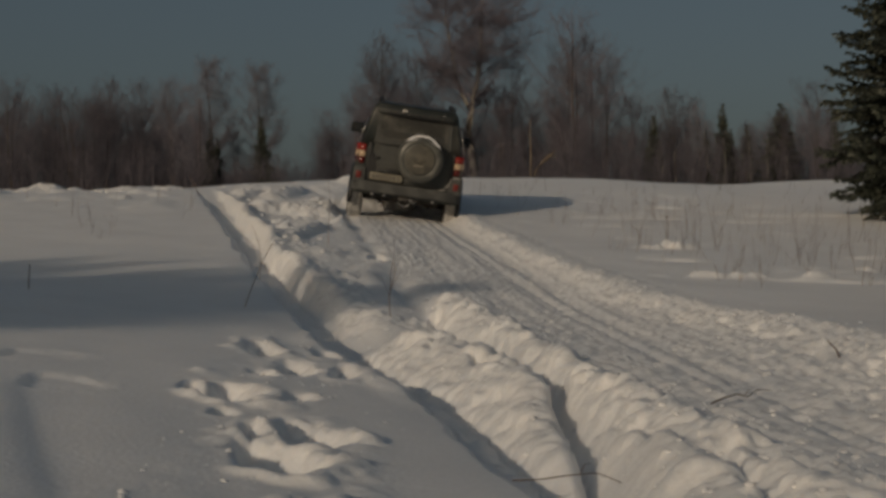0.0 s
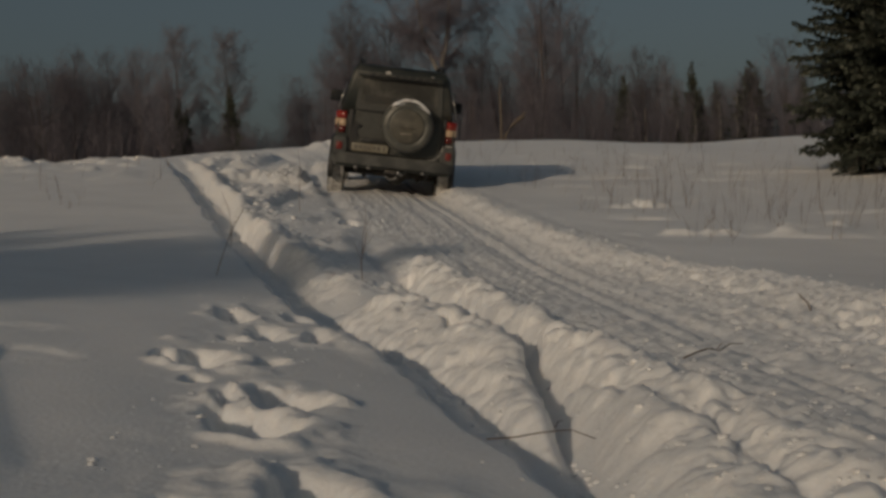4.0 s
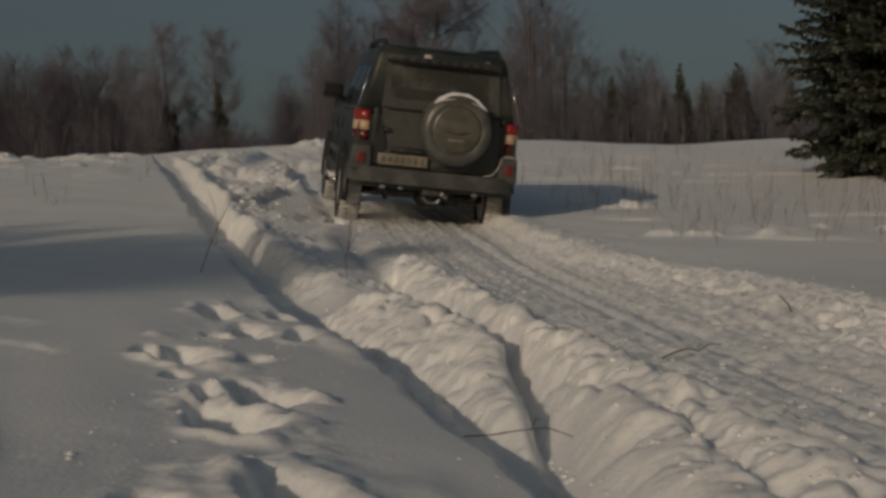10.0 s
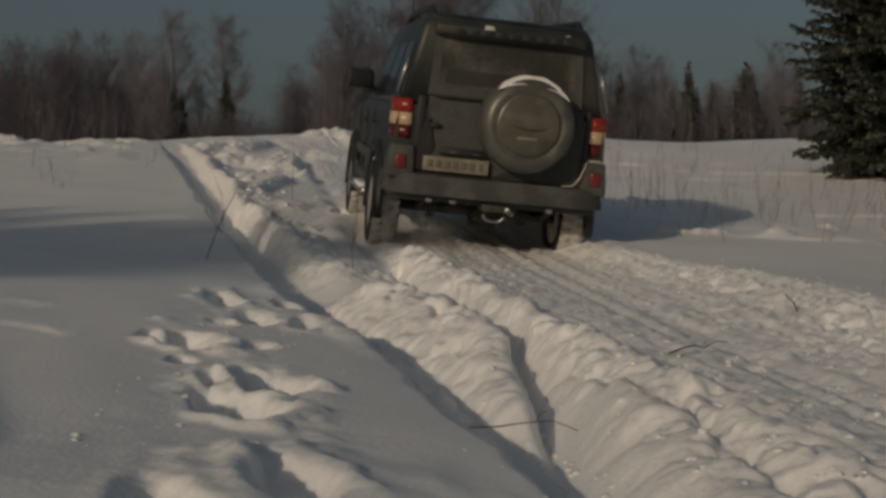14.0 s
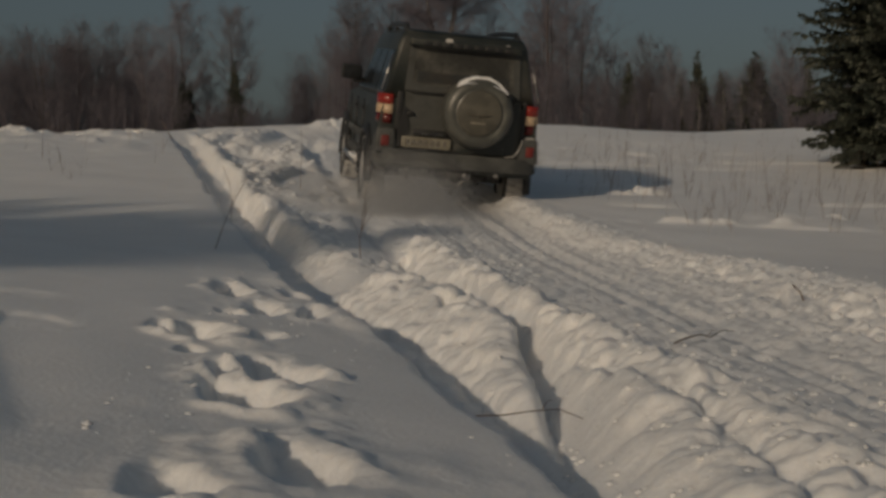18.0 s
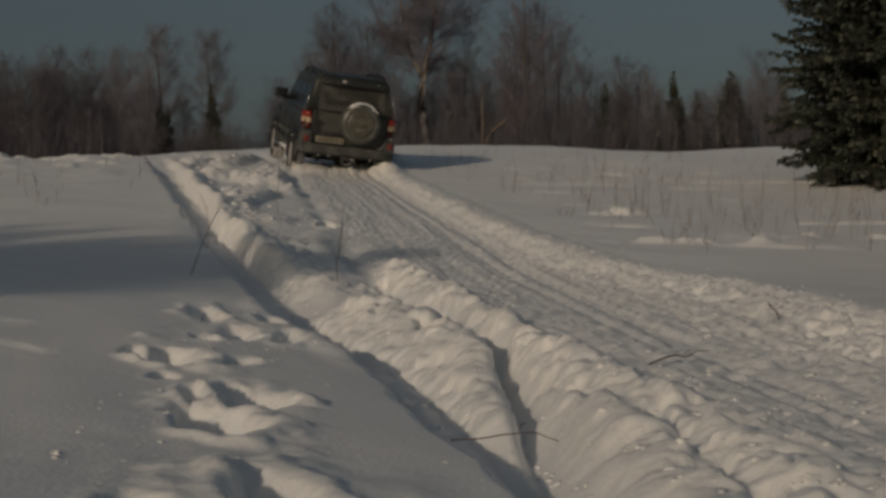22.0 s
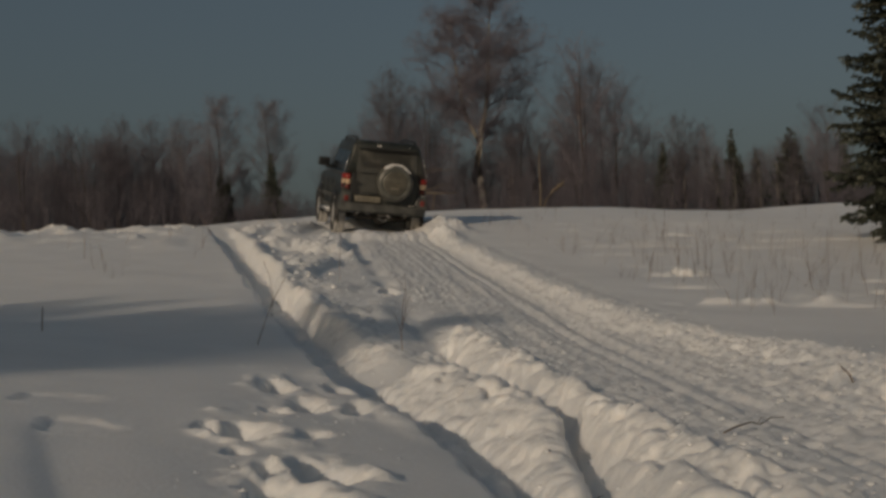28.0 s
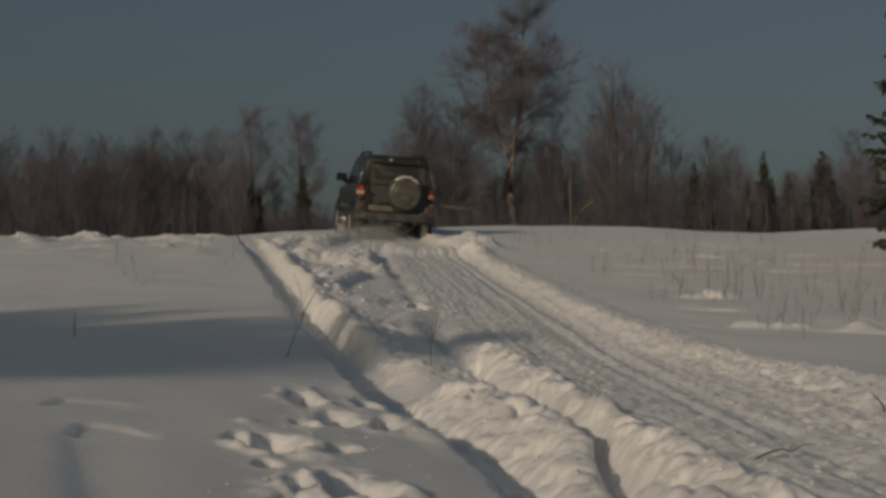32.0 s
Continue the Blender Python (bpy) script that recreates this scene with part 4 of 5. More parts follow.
def car_trim(root):
    for s in (-1, 1):
        for c in (0, WHEELBASE):
            bm = bmesh.new()
            rows = []
            for k in range(15):
                a = math.pi * (k / 14 * 1.1 - .05)
                rows.append([bm.verts.new((s * x, c + r * math.cos(a), .36 + r * math.sin(a))) for x, r in ((.85, .455), (.925, .46), (.93, .50), (.89, .545), (.85, .545))])
            for r, t in zip(rows, rows[1:]):
                for k in range(5):
                    bm.faces.new((r[k], r[(k + 1) % 5], t[(k + 1) % 5], t[k]))
            bm.faces.new(rows[0]), bm.faces.new(rows[-1][::-1])
            bmesh.ops.recalc_face_normals(bm, faces=bm.faces[:])
            part("wheel_arch", bm, BLACK, root, "black plastic wheel arch flare")
        mirror = part("door_mirror", box((min(s * .82, s * 1.09), 1.84, 1.33), (max(s * .82, s * 1.09), 1.97, 1.52), .035, (.92, .9), 3), BLACK, root, "black door mirror")
        a, b = sorted((s * .845, s * 1.065))
        part("mirror_glass", box((a, 1.832, 1.355), (b, 1.842, 1.495), .004), GLASS, mirror)
        a, b = sorted((s * .80, s * .92))
        part("mirror_foot", box((a, 1.89, 1.29), (b, 1.95, 1.36), .01), BLACK, mirror)
        bm = bmesh.new()
        tube(bm, [(s * .60, -.66, 1.93), (s * .60, -.52, 2.005), (s * .60, .4, 2.025), (s * .60, 1.1, 2.005), (s * .60, 1.28, 1.94)], .026, 8)
        rail = part("roof_rail", bm, BLACK, root, "black roof rail")
        for y in (-.5, .4, 1.2):
            part("rail_foot", box((s * .60 - .03, y - .07, 1.93), (s * .60 + .03, y + .07, 1.99), .012, (.7, .6)), BLACK, rail)
        for y in (.55, 1.42):
            a, b = sorted((s * .895, s * .915))
            part("door_handle", box((a, y, 1.02), (b, y + .16, 1.055), .006), BLACK, root)
        a, b = sorted((s * .89, s * .908))
        part("side_moulding", box((a, .5, .70), (b, 2.26, .79), .008), GREY, root)
        part("sill", box((min(s * .80, s * .90), .5, .44), (max(s * .80, s * .90), 2.26, .56), .02), GREY, root)
        for y in (.5, 1.38, 2.27):
            a, b = sorted((s * .886, s * .899))
            part("door_gap", box((a, y - .004, .6), (b, y + .004, 1.14)), BLACK, root)
        a, b = sorted((s * .52, s * .80))
        part("headlamp", box((a, 3.5, .82), (b, 3.635, .99), .03), ALLOY, root)
        # thin bright strip added along the rear pillar as its glint
        bm = bmesh.new()
        tube(bm, [(s * .848, -.815, 1.305), (s * .80, -.79, 1.5), (s * .755, -.775, 1.68)], .010, 6)
        part("pillar_glint", bm, STEEL, root)
    bm = bmesh.new()
    tube(bm, [(-.55, 1.25, 1.90), (-.57, 1.20, 2.03), (-.60, 1.1, 2.28)], [.008, .006, .003], 6)
    part("aerial", bm, BLACK, root)
    part("front_bumper", box((-.90, 3.45, .48), (.90, 3.74, .76), .06, (.97, .95), 3), GREY, root)
    grille = part("grille", box((-.48, 3.58, .84), (.48, 3.64, .98), .01), BLACK, root)
    for k in range(7):
        part("grille_bar", box((-.42 + .12 * k, 3.635, .85), (-.38 + .12 * k, 3.65, .97), .004), STEEL, grille)
    # loose snow sitting on the spoiler and bumper
    for lo, hi in (((-.23, -.92, 1.85), (-.14, -.85, 1.888)), ((.42, -.91, 1.868), (.47, -.87, 1.882)), ((.72, -.93, .91), (.84, -.75, .928))):
        part("snow_patch", box(lo, hi, .009, (.7, .7)), DIRTY_SNOW, root, "small patch of snow")


car = empty("off_road_car", "dark green off-road car with muddy tail and covered spare wheel", "car")
car_body(car), car_cabin(car), car_rear(car), car_under(car), car_trim(car)
WHEELS = [car_wheel(car, s * TRACK, y) for y in (0, WHEELBASE) for s in (-1, 1)]

# ---- trees ----
class Wood:
    """Collects tubes as plain lists, to become one mesh."""
    def __init__(self):
        self.v, self.f = [], []

    def tube(self, pts, radii, sides):
        base, n = len(self.v), len(pts)
        for i, p in enumerate(pts):
            d = pts[min(i + 1, n - 1)] - pts[max(i - 1, 0)]
            u = Vector((d.y, -d.x, 0)) if abs(d.x) + abs(d.y) > 1e-6 else Vector((1, 0, 0))
            u.normalize()
            w = d.cross(u).normalized()
            for k in range(sides):
                a = 6.2832 * k / sides
                self.v.append(p + radii[i] * (math.cos(a) * u + math.sin(a) * w))
        for i in range(n - 1):
            for k in range(sides):
                a, b = base + i * sides + k, base + i * sides + (k + 1) % sides
                self.f.append((a, b, b + sides, a + sides))

    def blade(self, p, d, side, w):
        """A thin kite-shaped spray of needles."""
        b = len(self.v)
        m = p + d * .45
        self.v += [p, m + side * w, p + d, m - side * w]
        self.f.append((b, b + 1, b + 2, b + 3))


def bent(rng, start, way, length, count, wobble, lift):
    pts, d = [start.copy()], way.normalized()
    for _ in range(count):
        d = (d + Vector((rng.gauss(0, wobble), rng.gauss(0, wobble), rng.gauss(0, wobble) + lift))).normalized()
        pts.append(pts[-1] + d * length / count)
    return pts


def bare_tree(seed, height, trunk_r, first, spread, limbs, subs, twigs, up, trunks=1, twig_r=.007, bark=None, twig_mat=None, droop=0.0, wob=.02):
    """A leafless tree: trunk, limbs, and a crown of fine twigs."""
    rng = random.Random(seed)
    trunk, crown = Wood(), Wood()
    for stem in range(trunks):
        lean = Vector((rng.gauss(0, .03), rng.gauss(0, .03), 1)) if trunks == 1 else Vector((rng.gauss(0, .11), rng.gauss(0, .11), 1))
        h = height * (1 if stem == 0 else rng.uniform(.7, .95))
        axis = bent(rng, Vector((rng.gauss(0, .12) * (trunks > 1), rng.gauss(0, .12) * (trunks > 1), -.3)), lean, h + .3, 12, wob, .03)
        trunk.tube(axis, [trunk_r * (1 - .93 * (i / 12) ** .8) + .006 for i in range(13)], 8)
        for i in range(limbs // trunks):
            k = first + (1 - first) * (i + rng.random()) / (limbs // trunks) * .97
            j = min(int(k * 12), 11)
            p = axis[j].lerp(axis[j + 1], k * 12 - j)
            a = rng.uniform(0, 6.283)
            shape = math.sin(math.pi * (.17 + .8 * (k - first) / (1 - first))) ** .8
            ln = spread * (0.14 + .86 * shape) * rng.uniform(.7, 1.15)
            limb = bent(rng, p, Vector((math.cos(a), math.sin(a), up * rng.uniform(.8, 1.5))), ln, 5, .10, .06)
            r = max(.010, trunk_r * .3 * (1 - .75 * k))
            crown.tube(limb, [r * (1 - .8 * q / 5) + .004 for q in range(6)], 5)
            for _ in range(max(3, int(subs * (.25 + .95 * shape)))):
                q = rng.uniform(.2, 1) * 5
                j2 = min(int(q), 4)
                p2 = limb[j2].lerp(limb[j2 + 1], q - j2)
                d = Vector((rng.gauss(0, 1), rng.gauss(0, 1), rng.gauss(.5, .6))).normalized() + (limb[-1] - limb[0]).normalized() * .9
                sub = bent(rng, p2, d, ln * rng.uniform(.28, .55), 3, .16, .06 - droop)
                crown.tube(sub, [r * .25 + .002, r * .18 + .002, r * .12 + .002, .003], 3)
                aim = (sub[-1] - sub[0]).normalized()
                for _ in range(twigs * 2):
                    q2 = rng.uniform(.15, 1) * 3
                    j3 = min(int(q2), 2)
                    p3 = sub[j3].lerp(sub[j3 + 1], q2 - j3)
                    d3 = (Vector((rng.gauss(0, 1), rng.gauss(0, 1), rng.gauss(.35 - 3 * droop, .7))) * .75 + aim * .45).normalized()
                    end = p3 + d3 * rng.uniform(.2, .55) * (.35 + .06 * height + .25 * shape)
                    crown.tube([p3, end], [twig_r, twig_r * .45], 3)
    return trunk, crown, bark or BARK, twig_mat or TWIG


def tree_thing(name, built, label, category="tree", group=""):
    trunk, crown, bark, twig_mat = built
    root = empty(name, label, category, group)
    raw("trunk", trunk.v, trunk.f, bark, root)
    raw("crown", crown.v, crown.f, twig_mat, root)
    return root


def spruce(seed, height, radius, whorls, per, dense, name, label, group="", sweep=-.35, bare=.02):
    """A spruce: trunk, and whorls of drooping boughs carrying flat sprays of needles."""
    rng = random.Random(seed)
    trunk, crown = Wood(), Wood()
    axis = bent(rng, Vector((0, 0, -.2)), Vector((0, 0, 1)), height + .2, 10, .012, .05)
    trunk.tube(axis, [height * .02 * (1 - .93 * i / 10) + .008 for i in range(11)], 8)
    for w in range(whorls):
        k = bare + (.99 - bare) * w / whorls
        j = min(int(k * 10), 9)
        c = axis[j].lerp(axis[j + 1], k * 10 - j)
        reach = radius * min(1, (1 - k) * 1.35) ** .9 * (.5 + .5 * min(1, k * 7)) + .05
        for b in range(per if k < .85 else 4):
            a = rng.uniform(0, 6.283)
            ln = reach * rng.uniform(.6, 1.08)
            droop = sweep * (1 - k) + .35 * k
            bough = bent(rng, c + Vector((0, 0, rng.uniform(-1.6, 1.6) * height / whorls)), Vector((math.cos(a), math.sin(a), droop + rng.gauss(0, .22))), ln, 5, .10, .05)
            trunk.tube(bough, [.02 * (1 - k) + .006] * 3 + [.007, .005, .003], 3)
            count = max(4, int(ln * dense))
            for i in range(count):
                q = (.12 + .88 * (i + rng.random()) / count) * 5
                j2 = min(int(q), 4)
                p = bough[j2].lerp(bough[j2 + 1], q - j2)
                along = (bough[j2 + 1] - bough[j2]).normalized()
                across = along.cross(Vector((0, 0, 1))).normalized()
                for s in (-1, 1):
                    d = (along * rng.uniform(.5, 1.1) + across * s * rng.uniform(.5, 1.1) + Vector((0, 0, rng.uniform(-.55, .25)))).normalized()
                    size = (.10 + .22 * (1 - q / 6)) * rng.uniform(.6, 1.25) * min(1, .45 + ln)
                    side = d.cross(Vector((rng.gauss(0, .5), rng.gauss(0, .5), 1))).normalized()
                    crown.blade(p, d * size, side, size * rng.uniform(.14, .22))
                    crown.blade(p + d * size * .3, (d * .6 + Vector((0, 0, -.45))) * size * .8, side.cross(d), size * .17)
    root = empty(name, label, "tree", group)
    raw("trunk", trunk.v, trunk.f, BARK, root)
    raw("crown", crown.v, crown.f, NEEDLE, root, soft=False)
    return root


def stand(ob, x, y, turn=0.0, size=1.0, sink=0.05):
    ob.matrix_basis = pose(x, y, gz(x, y) - sink, 0, 0, turn) @ Matrix.Scale(size, 4)
    return ob


def bearing(u, d):
    """The place d metres out on the bearing u (sideways over ahead)."""
    return u * d, d


# the big birch on the crest, with two stems
def big_birch():
    rng = random.Random(5)
    trunk, crown = Wood(), Wood()
    main = [Vector(p) for p in ((0, 0, -.5), (.05, 0, 1), (-.12, 0, 2.4), (-.22, 0, 3.8), (-.05, 0, 5.0), (.22, 0, 6.2), (.42, 0, 7.6), (.42, 0, 9.2), (.52, 0, 10.8), (.62, 0, 12.6))]
    trunk.tube(main, [.33, .21, .18, .17, .15, .14, .12, .09, .05, .015], 10)
    fork = [Vector(p) for p in ((-.12, 0, 4.5), (-.6, .1, 5.5), (-1.0, .2, 6.6), (-1.2, .2, 8.0), (-1.5, .3, 9.6), (-1.55, .3, 11.0))]
    trunk.tube(fork, [.13, .12, .10, .08, .05, .012], 8)
    for axis, lo, n in ((main, 3.2, 56), (fork, .8, 32)):
        for i in range(n):
            q = lo + (len(axis) - 1.2 - lo) * (i + rng.random()) / n
            j = int(q)
            p = axis[j].lerp(axis[j + 1], q - j)
            a = rng.uniform(0, 6.283)
            k = (q - lo) / (len(axis) - 1 - lo)
            ln = 3.9 * math.sin(math.pi * (.25 + .65 * k)) * rng.uniform(.55, 1.1)
            limb = bent(rng, p, Vector((math.cos(a), math.sin(a), rng.uniform(.35, 1.1))), ln, 6, .12, -.015)
            crown.tube(limb, [.030 * (1 - .5 * k) * (1 - .8 * t / 6) + .008 for t in range(7)], 5)
            for _ in range(18):
                q2 = rng.uniform(.25, 1) * 6
                j2 = min(int(q2), 5)
                p2 = limb[j2].lerp(limb[j2 + 1], q2 - j2)
                d = Vector((rng.gauss(0, 1), rng.gauss(0, 1), rng.gauss(.25, .6))).normalized() + (limb[-1] - limb[0]).normalized() * .7
                sub = bent(rng, p2, d, ln * rng.uniform(.25, .5), 3, .18, .0)
                crown.tube(sub, [.010, .008, .006, .004], 3)
                for _ in range(13):
                    q3 = rng.uniform(.2, 1) * 3
                    j3 = min(int(q3), 2)
                    p3 = sub[j3].lerp(sub[j3 + 1], q3 - j3)
                    end = p3 + Vector((rng.gauss(0, 1), rng.gauss(0, 1), rng.gauss(.05, .8))).normalized() * rng.uniform(.25, .65)
                    crown.tube([p3, end], [.0046, .0028], 3)
    return tree_thing("birch_tree", (trunk, crown, BIRCH, TWIG), "tall bare two-stemmed birch with peeling pale bark")


x, y = bearing(.0235, 70)
stand(big_birch(), x, y, 0, 1.0)

KINDS = [
    tree_thing("bare_tree", bare_tree(11, 7.5, .085, .16, 2.574, 34, 10, 4, 0.9775, twig_r=.0042), "bare young tree with ascending brown branches", group="trees along the crest"),
    tree_thing("bare_tree", bare_tree(12, 7.0, .075, .14, 2.691, 34, 10, 4, 0.8925, trunks=2, twig_r=.0042), "bare many-branched young tree", group="trees along the crest"),
    tree_thing("bare_tree", bare_tree(13, 8.0, .09, .2, 2.223, 36, 10, 4, 1.105, twig_r=.0042, twig_mat=GREY_TWIG), "bare slender grey tree", group="trees along the crest"),
    tree_thing("bare_tree", bare_tree(14, 6.0, .06, .08, 2.574, 34, 10, 4, 0.935, trunks=3, twig_r=.0042), "bare multi-stemmed bushy tree", group="trees along the crest"),
    tree_thing("bare_tree", bare_tree(15, 6.5, .06, .3, 1.989, 30, 10, 4, 1.02, twig_r=.0042, bark=BIRCH, twig_mat=GREY_TWIG), "bare young birch with a pale trunk", group="trees along the crest"),
    tree_thing("bare_tree", bare_tree(16, 8.0, .10, .16, 2.223, 50, 11, 4, 1.02, wob=.012, twig_r=.0042, twig_mat=GREY_TWIG), "bare narrow-crowned grey tree", group="trees along the crest"),
]
HEIGHTS = [7.5, 7.0, 8.0, 6.0, 6.5, 8.0]
used = set()


def plant(kind, u, d, height, turn):
    px, py = bearing(u, d)
    src = KINDS[kind]
    size = height / HEIGHTS[kind]
    if kind not in used:
        used.add(kind)
        return stand(src, px, py, turn, size)
    return copy_thing(src, pose(px, py, gz(px, py) - .05, 0, 0, turn) @ Matrix.Scale(size, 4))


# (bearing, distance, height, kind) of the trees that stand out
LEFT_TREES = ((-.176, 68, 7.5, 5), (-.138, 68, 7.6, 5), (-.160, 74, 4.6, 5), (-.187, 72, 5.0, 5), (-.053, 70, 8.2, 2), (-.046, 72, 7.4, 0),
              (-.026, 70, 7.3, 1), (-.012, 71, 7.0, 1), (-.035, 74, 6.5, 0), (-.06, 73, 6.0, 1))
RIGHT_TREES = ((.107, 70, 9.2, 1), (.098, 71, 8.2, 0), (.116, 72, 8.4, 2), (.126, 71, 7.3, 1), (.092, 73, 7.0, 2), (.052, 71, 6.6, 1), (.042, 74, 5.6, 0), (.064, 72, 5.8, 3),
               (.146, 72, 5.4, 0), (.157, 73, 5.0, 1), (.18, 72, 5.8, 2), (.187, 73, 5.4, 1), (.197, 74, 4.6, 0), (.29, 72, 6.0, 1), (.298, 74, 5.4, 0), (.245, 75, 4.2, 2))
for u, d, h, k in LEFT_TREES + RIGHT_TREES:
    plant(k, u, d, h, (u * 9771 + d * 37) % 360)
rng = random.Random(77)
for i in range(62):      # left wood
    u = -.43 + .24 * (i + rng.random()) / 62
    plant(rng.choice((0, 1, 1, 3, 3, 0, 2)), u, rng.uniform(64, 84), rng.uniform(4.4, 6.3), rng.uniform(0, 360))
for i in range(16):      # thin gap, low bushes
    u = -.20 + .135 * (i + rng.random()) / 16
    plant(3, u, rng.uniform(72, 86), rng.uniform(1.8, 2.9), rng.uniform(0, 360))
for i in range(34):      # behind the car and the birch
    u = -.10 + .19 * (i + rng.random()) / 34
    plant(rng.choice((0, 1, 3, 3, 1)), u, rng.uniform(66, 84), rng.uniform(3.2, 5.4), rng.uniform(0, 360))
for i in range(70):      # right wood
    u = .08 + .36 * (i + rng.random()) / 70
    plant(rng.choice((0, 1, 2, 3, 4, 4, 0)), u, rng.uniform(62, 86), rng.uniform(3.0, 4.7), rng.uniform(0, 360))


def thicket():
    """Saplings and brush under the trees, one tangled mass."""
    rng = random.Random(21)
    w = Wood()
    for i in range(3600):
        u = rng.uniform(-.46, .48)
        if -.125 < u < -.075 and rng.random() < .75:
            continue
        d = rng.uniform(58, 82)
        px, py = bearing(u, d)
        h = rng.uniform(.8, 2.6) * (1.15 if u < -.2 or u > .02 else .8)
        p = Vector((px, py, float(RISE_Z[-4] - .2)))
        p.z = float(np.interp(py, RISE_Y, RISE_Z)) - .1
        stem = bent(rng, p, Vector((rng.gauss(0, .2), rng.gauss(0, .2), 1)), h, 3, .1, .03)
        w.tube(stem, [.018, .014, .010, .005], 3)
        for _ in range(5):
            q = stem[rng.choice((1, 2))].lerp(stem[-1], rng.random() * .6)
            w.tube([q, q + Vector((rng.gauss(0, .3), rng.gauss(0, .3), rng.uniform(.15, .7)))], [.009, .004], 3)
    return tagged(raw("brush", w.v, w.f, TWIG), "brown leafless brush and saplings under the trees", "brush", kind="stuff")


thicket()

# young spruces among the bare trees
S = spruce(31, 4.0, 1.15, 34, 9, 13, "young_spruce", "dark young spruce at the wood's edge", "young spruces")
x, y = bearing(.2615, 66)
stand(S, x, y, 0, 1.2)
for u, d, h in ((.2185, 68, 3.8), (.224, 70, 2.9), (.236, 69, 3.0), (.268, 70, 3.2), (.163, 69, 3.4), (.177, 72, 3.2), (-.140, 66, 3.4), (-.182, 66, 3.0), (-.176, 67, 2.7), (.305, 71, 3.6), (.205, 71, 3.0), (.02, 74, 3.4), (.27, 73, 3.0)):
    px, py = bearing(u, d)
    copy_thing(S, pose(px, py, gz(px, py) - .1, 0, 0, u * 4000 % 360) @ Matrix.Diagonal((h / 4 * .68, h / 4 * .68, h / 4 * 1.1, 1)))

# the big spruce at the edge of the field
stand(spruce(41, 9.5, 2.0, 88, 17, 25, "spruce_tree", "large dark green spruce with boughs down to the snow"), 8.3, 21.0)
# spruces on the near left whose crowns shade the slope
tall = stand(spruce(43, 6.55, 2.9, 36, 6, 10, "spruce_tree", "tall spruce with a bare lower trunk beside the slope", "spruces beside the slope", bare=.65), -9.85, -5.3)
for px, py, size, turn in ((-10.9, -5.2, 1.0, 20), (-11.7, -5.4, .985, 70), (-12.5, -5.25, 1.0, 150), (-13.3, -5.35, 1.03, 230), (-14.2, -5.3, .99, 310), (-15.0, -5.2, 1.04, 100), (-15.8, -5.4, 1.0, 190)):
    copy_thing(tall, pose(px, py, gz(px, py) - .05, 0, 0, turn) @ Matrix.Scale(size, 4))

# ---- small things on the snow ----
def stick(name, label, points, r0, r1, branches=(), category="twig"):
    """A dry twig along points (x, y, height over the snow), with side shoots (place along it, end offset)."""
    points = [(*map(float, fore(px, py)), h) for px, py, h in points]
    first, last = (gz(*p[:2]) for p in (points[0], points[-1]))
    flat = max(h for _, _, h in points) < .1
    pts = [Vector((x, y, h + (max(first + (last - first) * i / (len(points) - 1), gz(x, y) - .01) if flat else first))) for i, (x, y, h) in enumerate(points)]
    root = empty(name, label, category, "dry twigs in the snow")
    bm = bmesh.new()
    n = len(pts) - 1
    tube(bm, pts, [r0 + (r1 - r0) * i / n for i in range(n + 1)], 6)
    part("stem", bm, STALK, root)
    for k, off in branches:
        i = min(int(k * n), n - 1)
        p = pts[i].lerp(pts[i + 1], k * n - i)
        bm = bmesh.new()
        q = p + Vector(off)
        tube(bm, [p, p.lerp(q, .5) + Vector((0, 0, .012)), q], [r1 * 1.2, r1, r1 * .5], 5)
        part("shoot", bm, STALK, root)
    return root


stick("twig", "bent dry twig lying across a rut", [(.22, 4.05, .01), (.31, 4.09, .015), (.40, 4.12, .03), (.50, 4.18, .035), (.58, 4.18, .02)], .0023, .0012, ((.6, (.03, .04, .02)),))
stick("twig", "long thin twig lying on packed snow", [(1.00, 4.80, .03), (1.075, 4.92, .032), (1.15, 5.03, .032), (1.21, 5.12, .034), (1.28, 5.23, .036), (1.37, 5.38, .04)], .0032, .0015, ((.55, (.03, .01, .02)),))
stick("twig", "short dark stick leaning in the snow", [(1.96, 6.30, -.05), (1.93, 6.31, .04), (1.89, 6.32, .09)], .005, .004)
stick("weed_stalk", "thin weed stalk standing by the rut", [(-1.28, 8.2, -.05), (-1.22, 8.25, .14), (-1.16, 8.3, .30), (-1.10, 8.35, .42)], .0035, .0016, ((.5, (.05, 0, .12)),))
stick("weed_stalk", "thin weed stalk beside the narrow rut", [(-1.62, 11.3, -.05), (-1.60, 11.3, .2), (-1.62, 11.3, .42), (-1.68, 11.3, .55)], .0028, .0012, ((.4, (.05, .02, .12)), (.6, (-.05, 0, .1))))
stick("weed_stalk", "short weed stalk in untouched snow", [(-2.72, 8.45, -.05), (-2.72, 8.45, .07), (-2.715, 8.45, .16)], .005, .003)
stick("weed_stalk", "branching weed between the ruts", [(-.33, 8.1, -.05), (-.34, 8.1, .12), (-.31, 8.1, .24), (-.30, 8.1, .36)], .004, .0016, ((.35, (-.06, 0, .14)), (.5, (.07, .02, .10)), (.7, (.04, 0, .1))))
stick("weed_stalk", "branching weed by the wheel track", [(-.44, 10.6, -.05), (-.43, 10.6, .15), (-.40, 10.6, .30), (-.41, 10.6, .42)], .004, .0016, ((.4, (.07, 0, .14)), (.6, (-.06, .02, .10))))
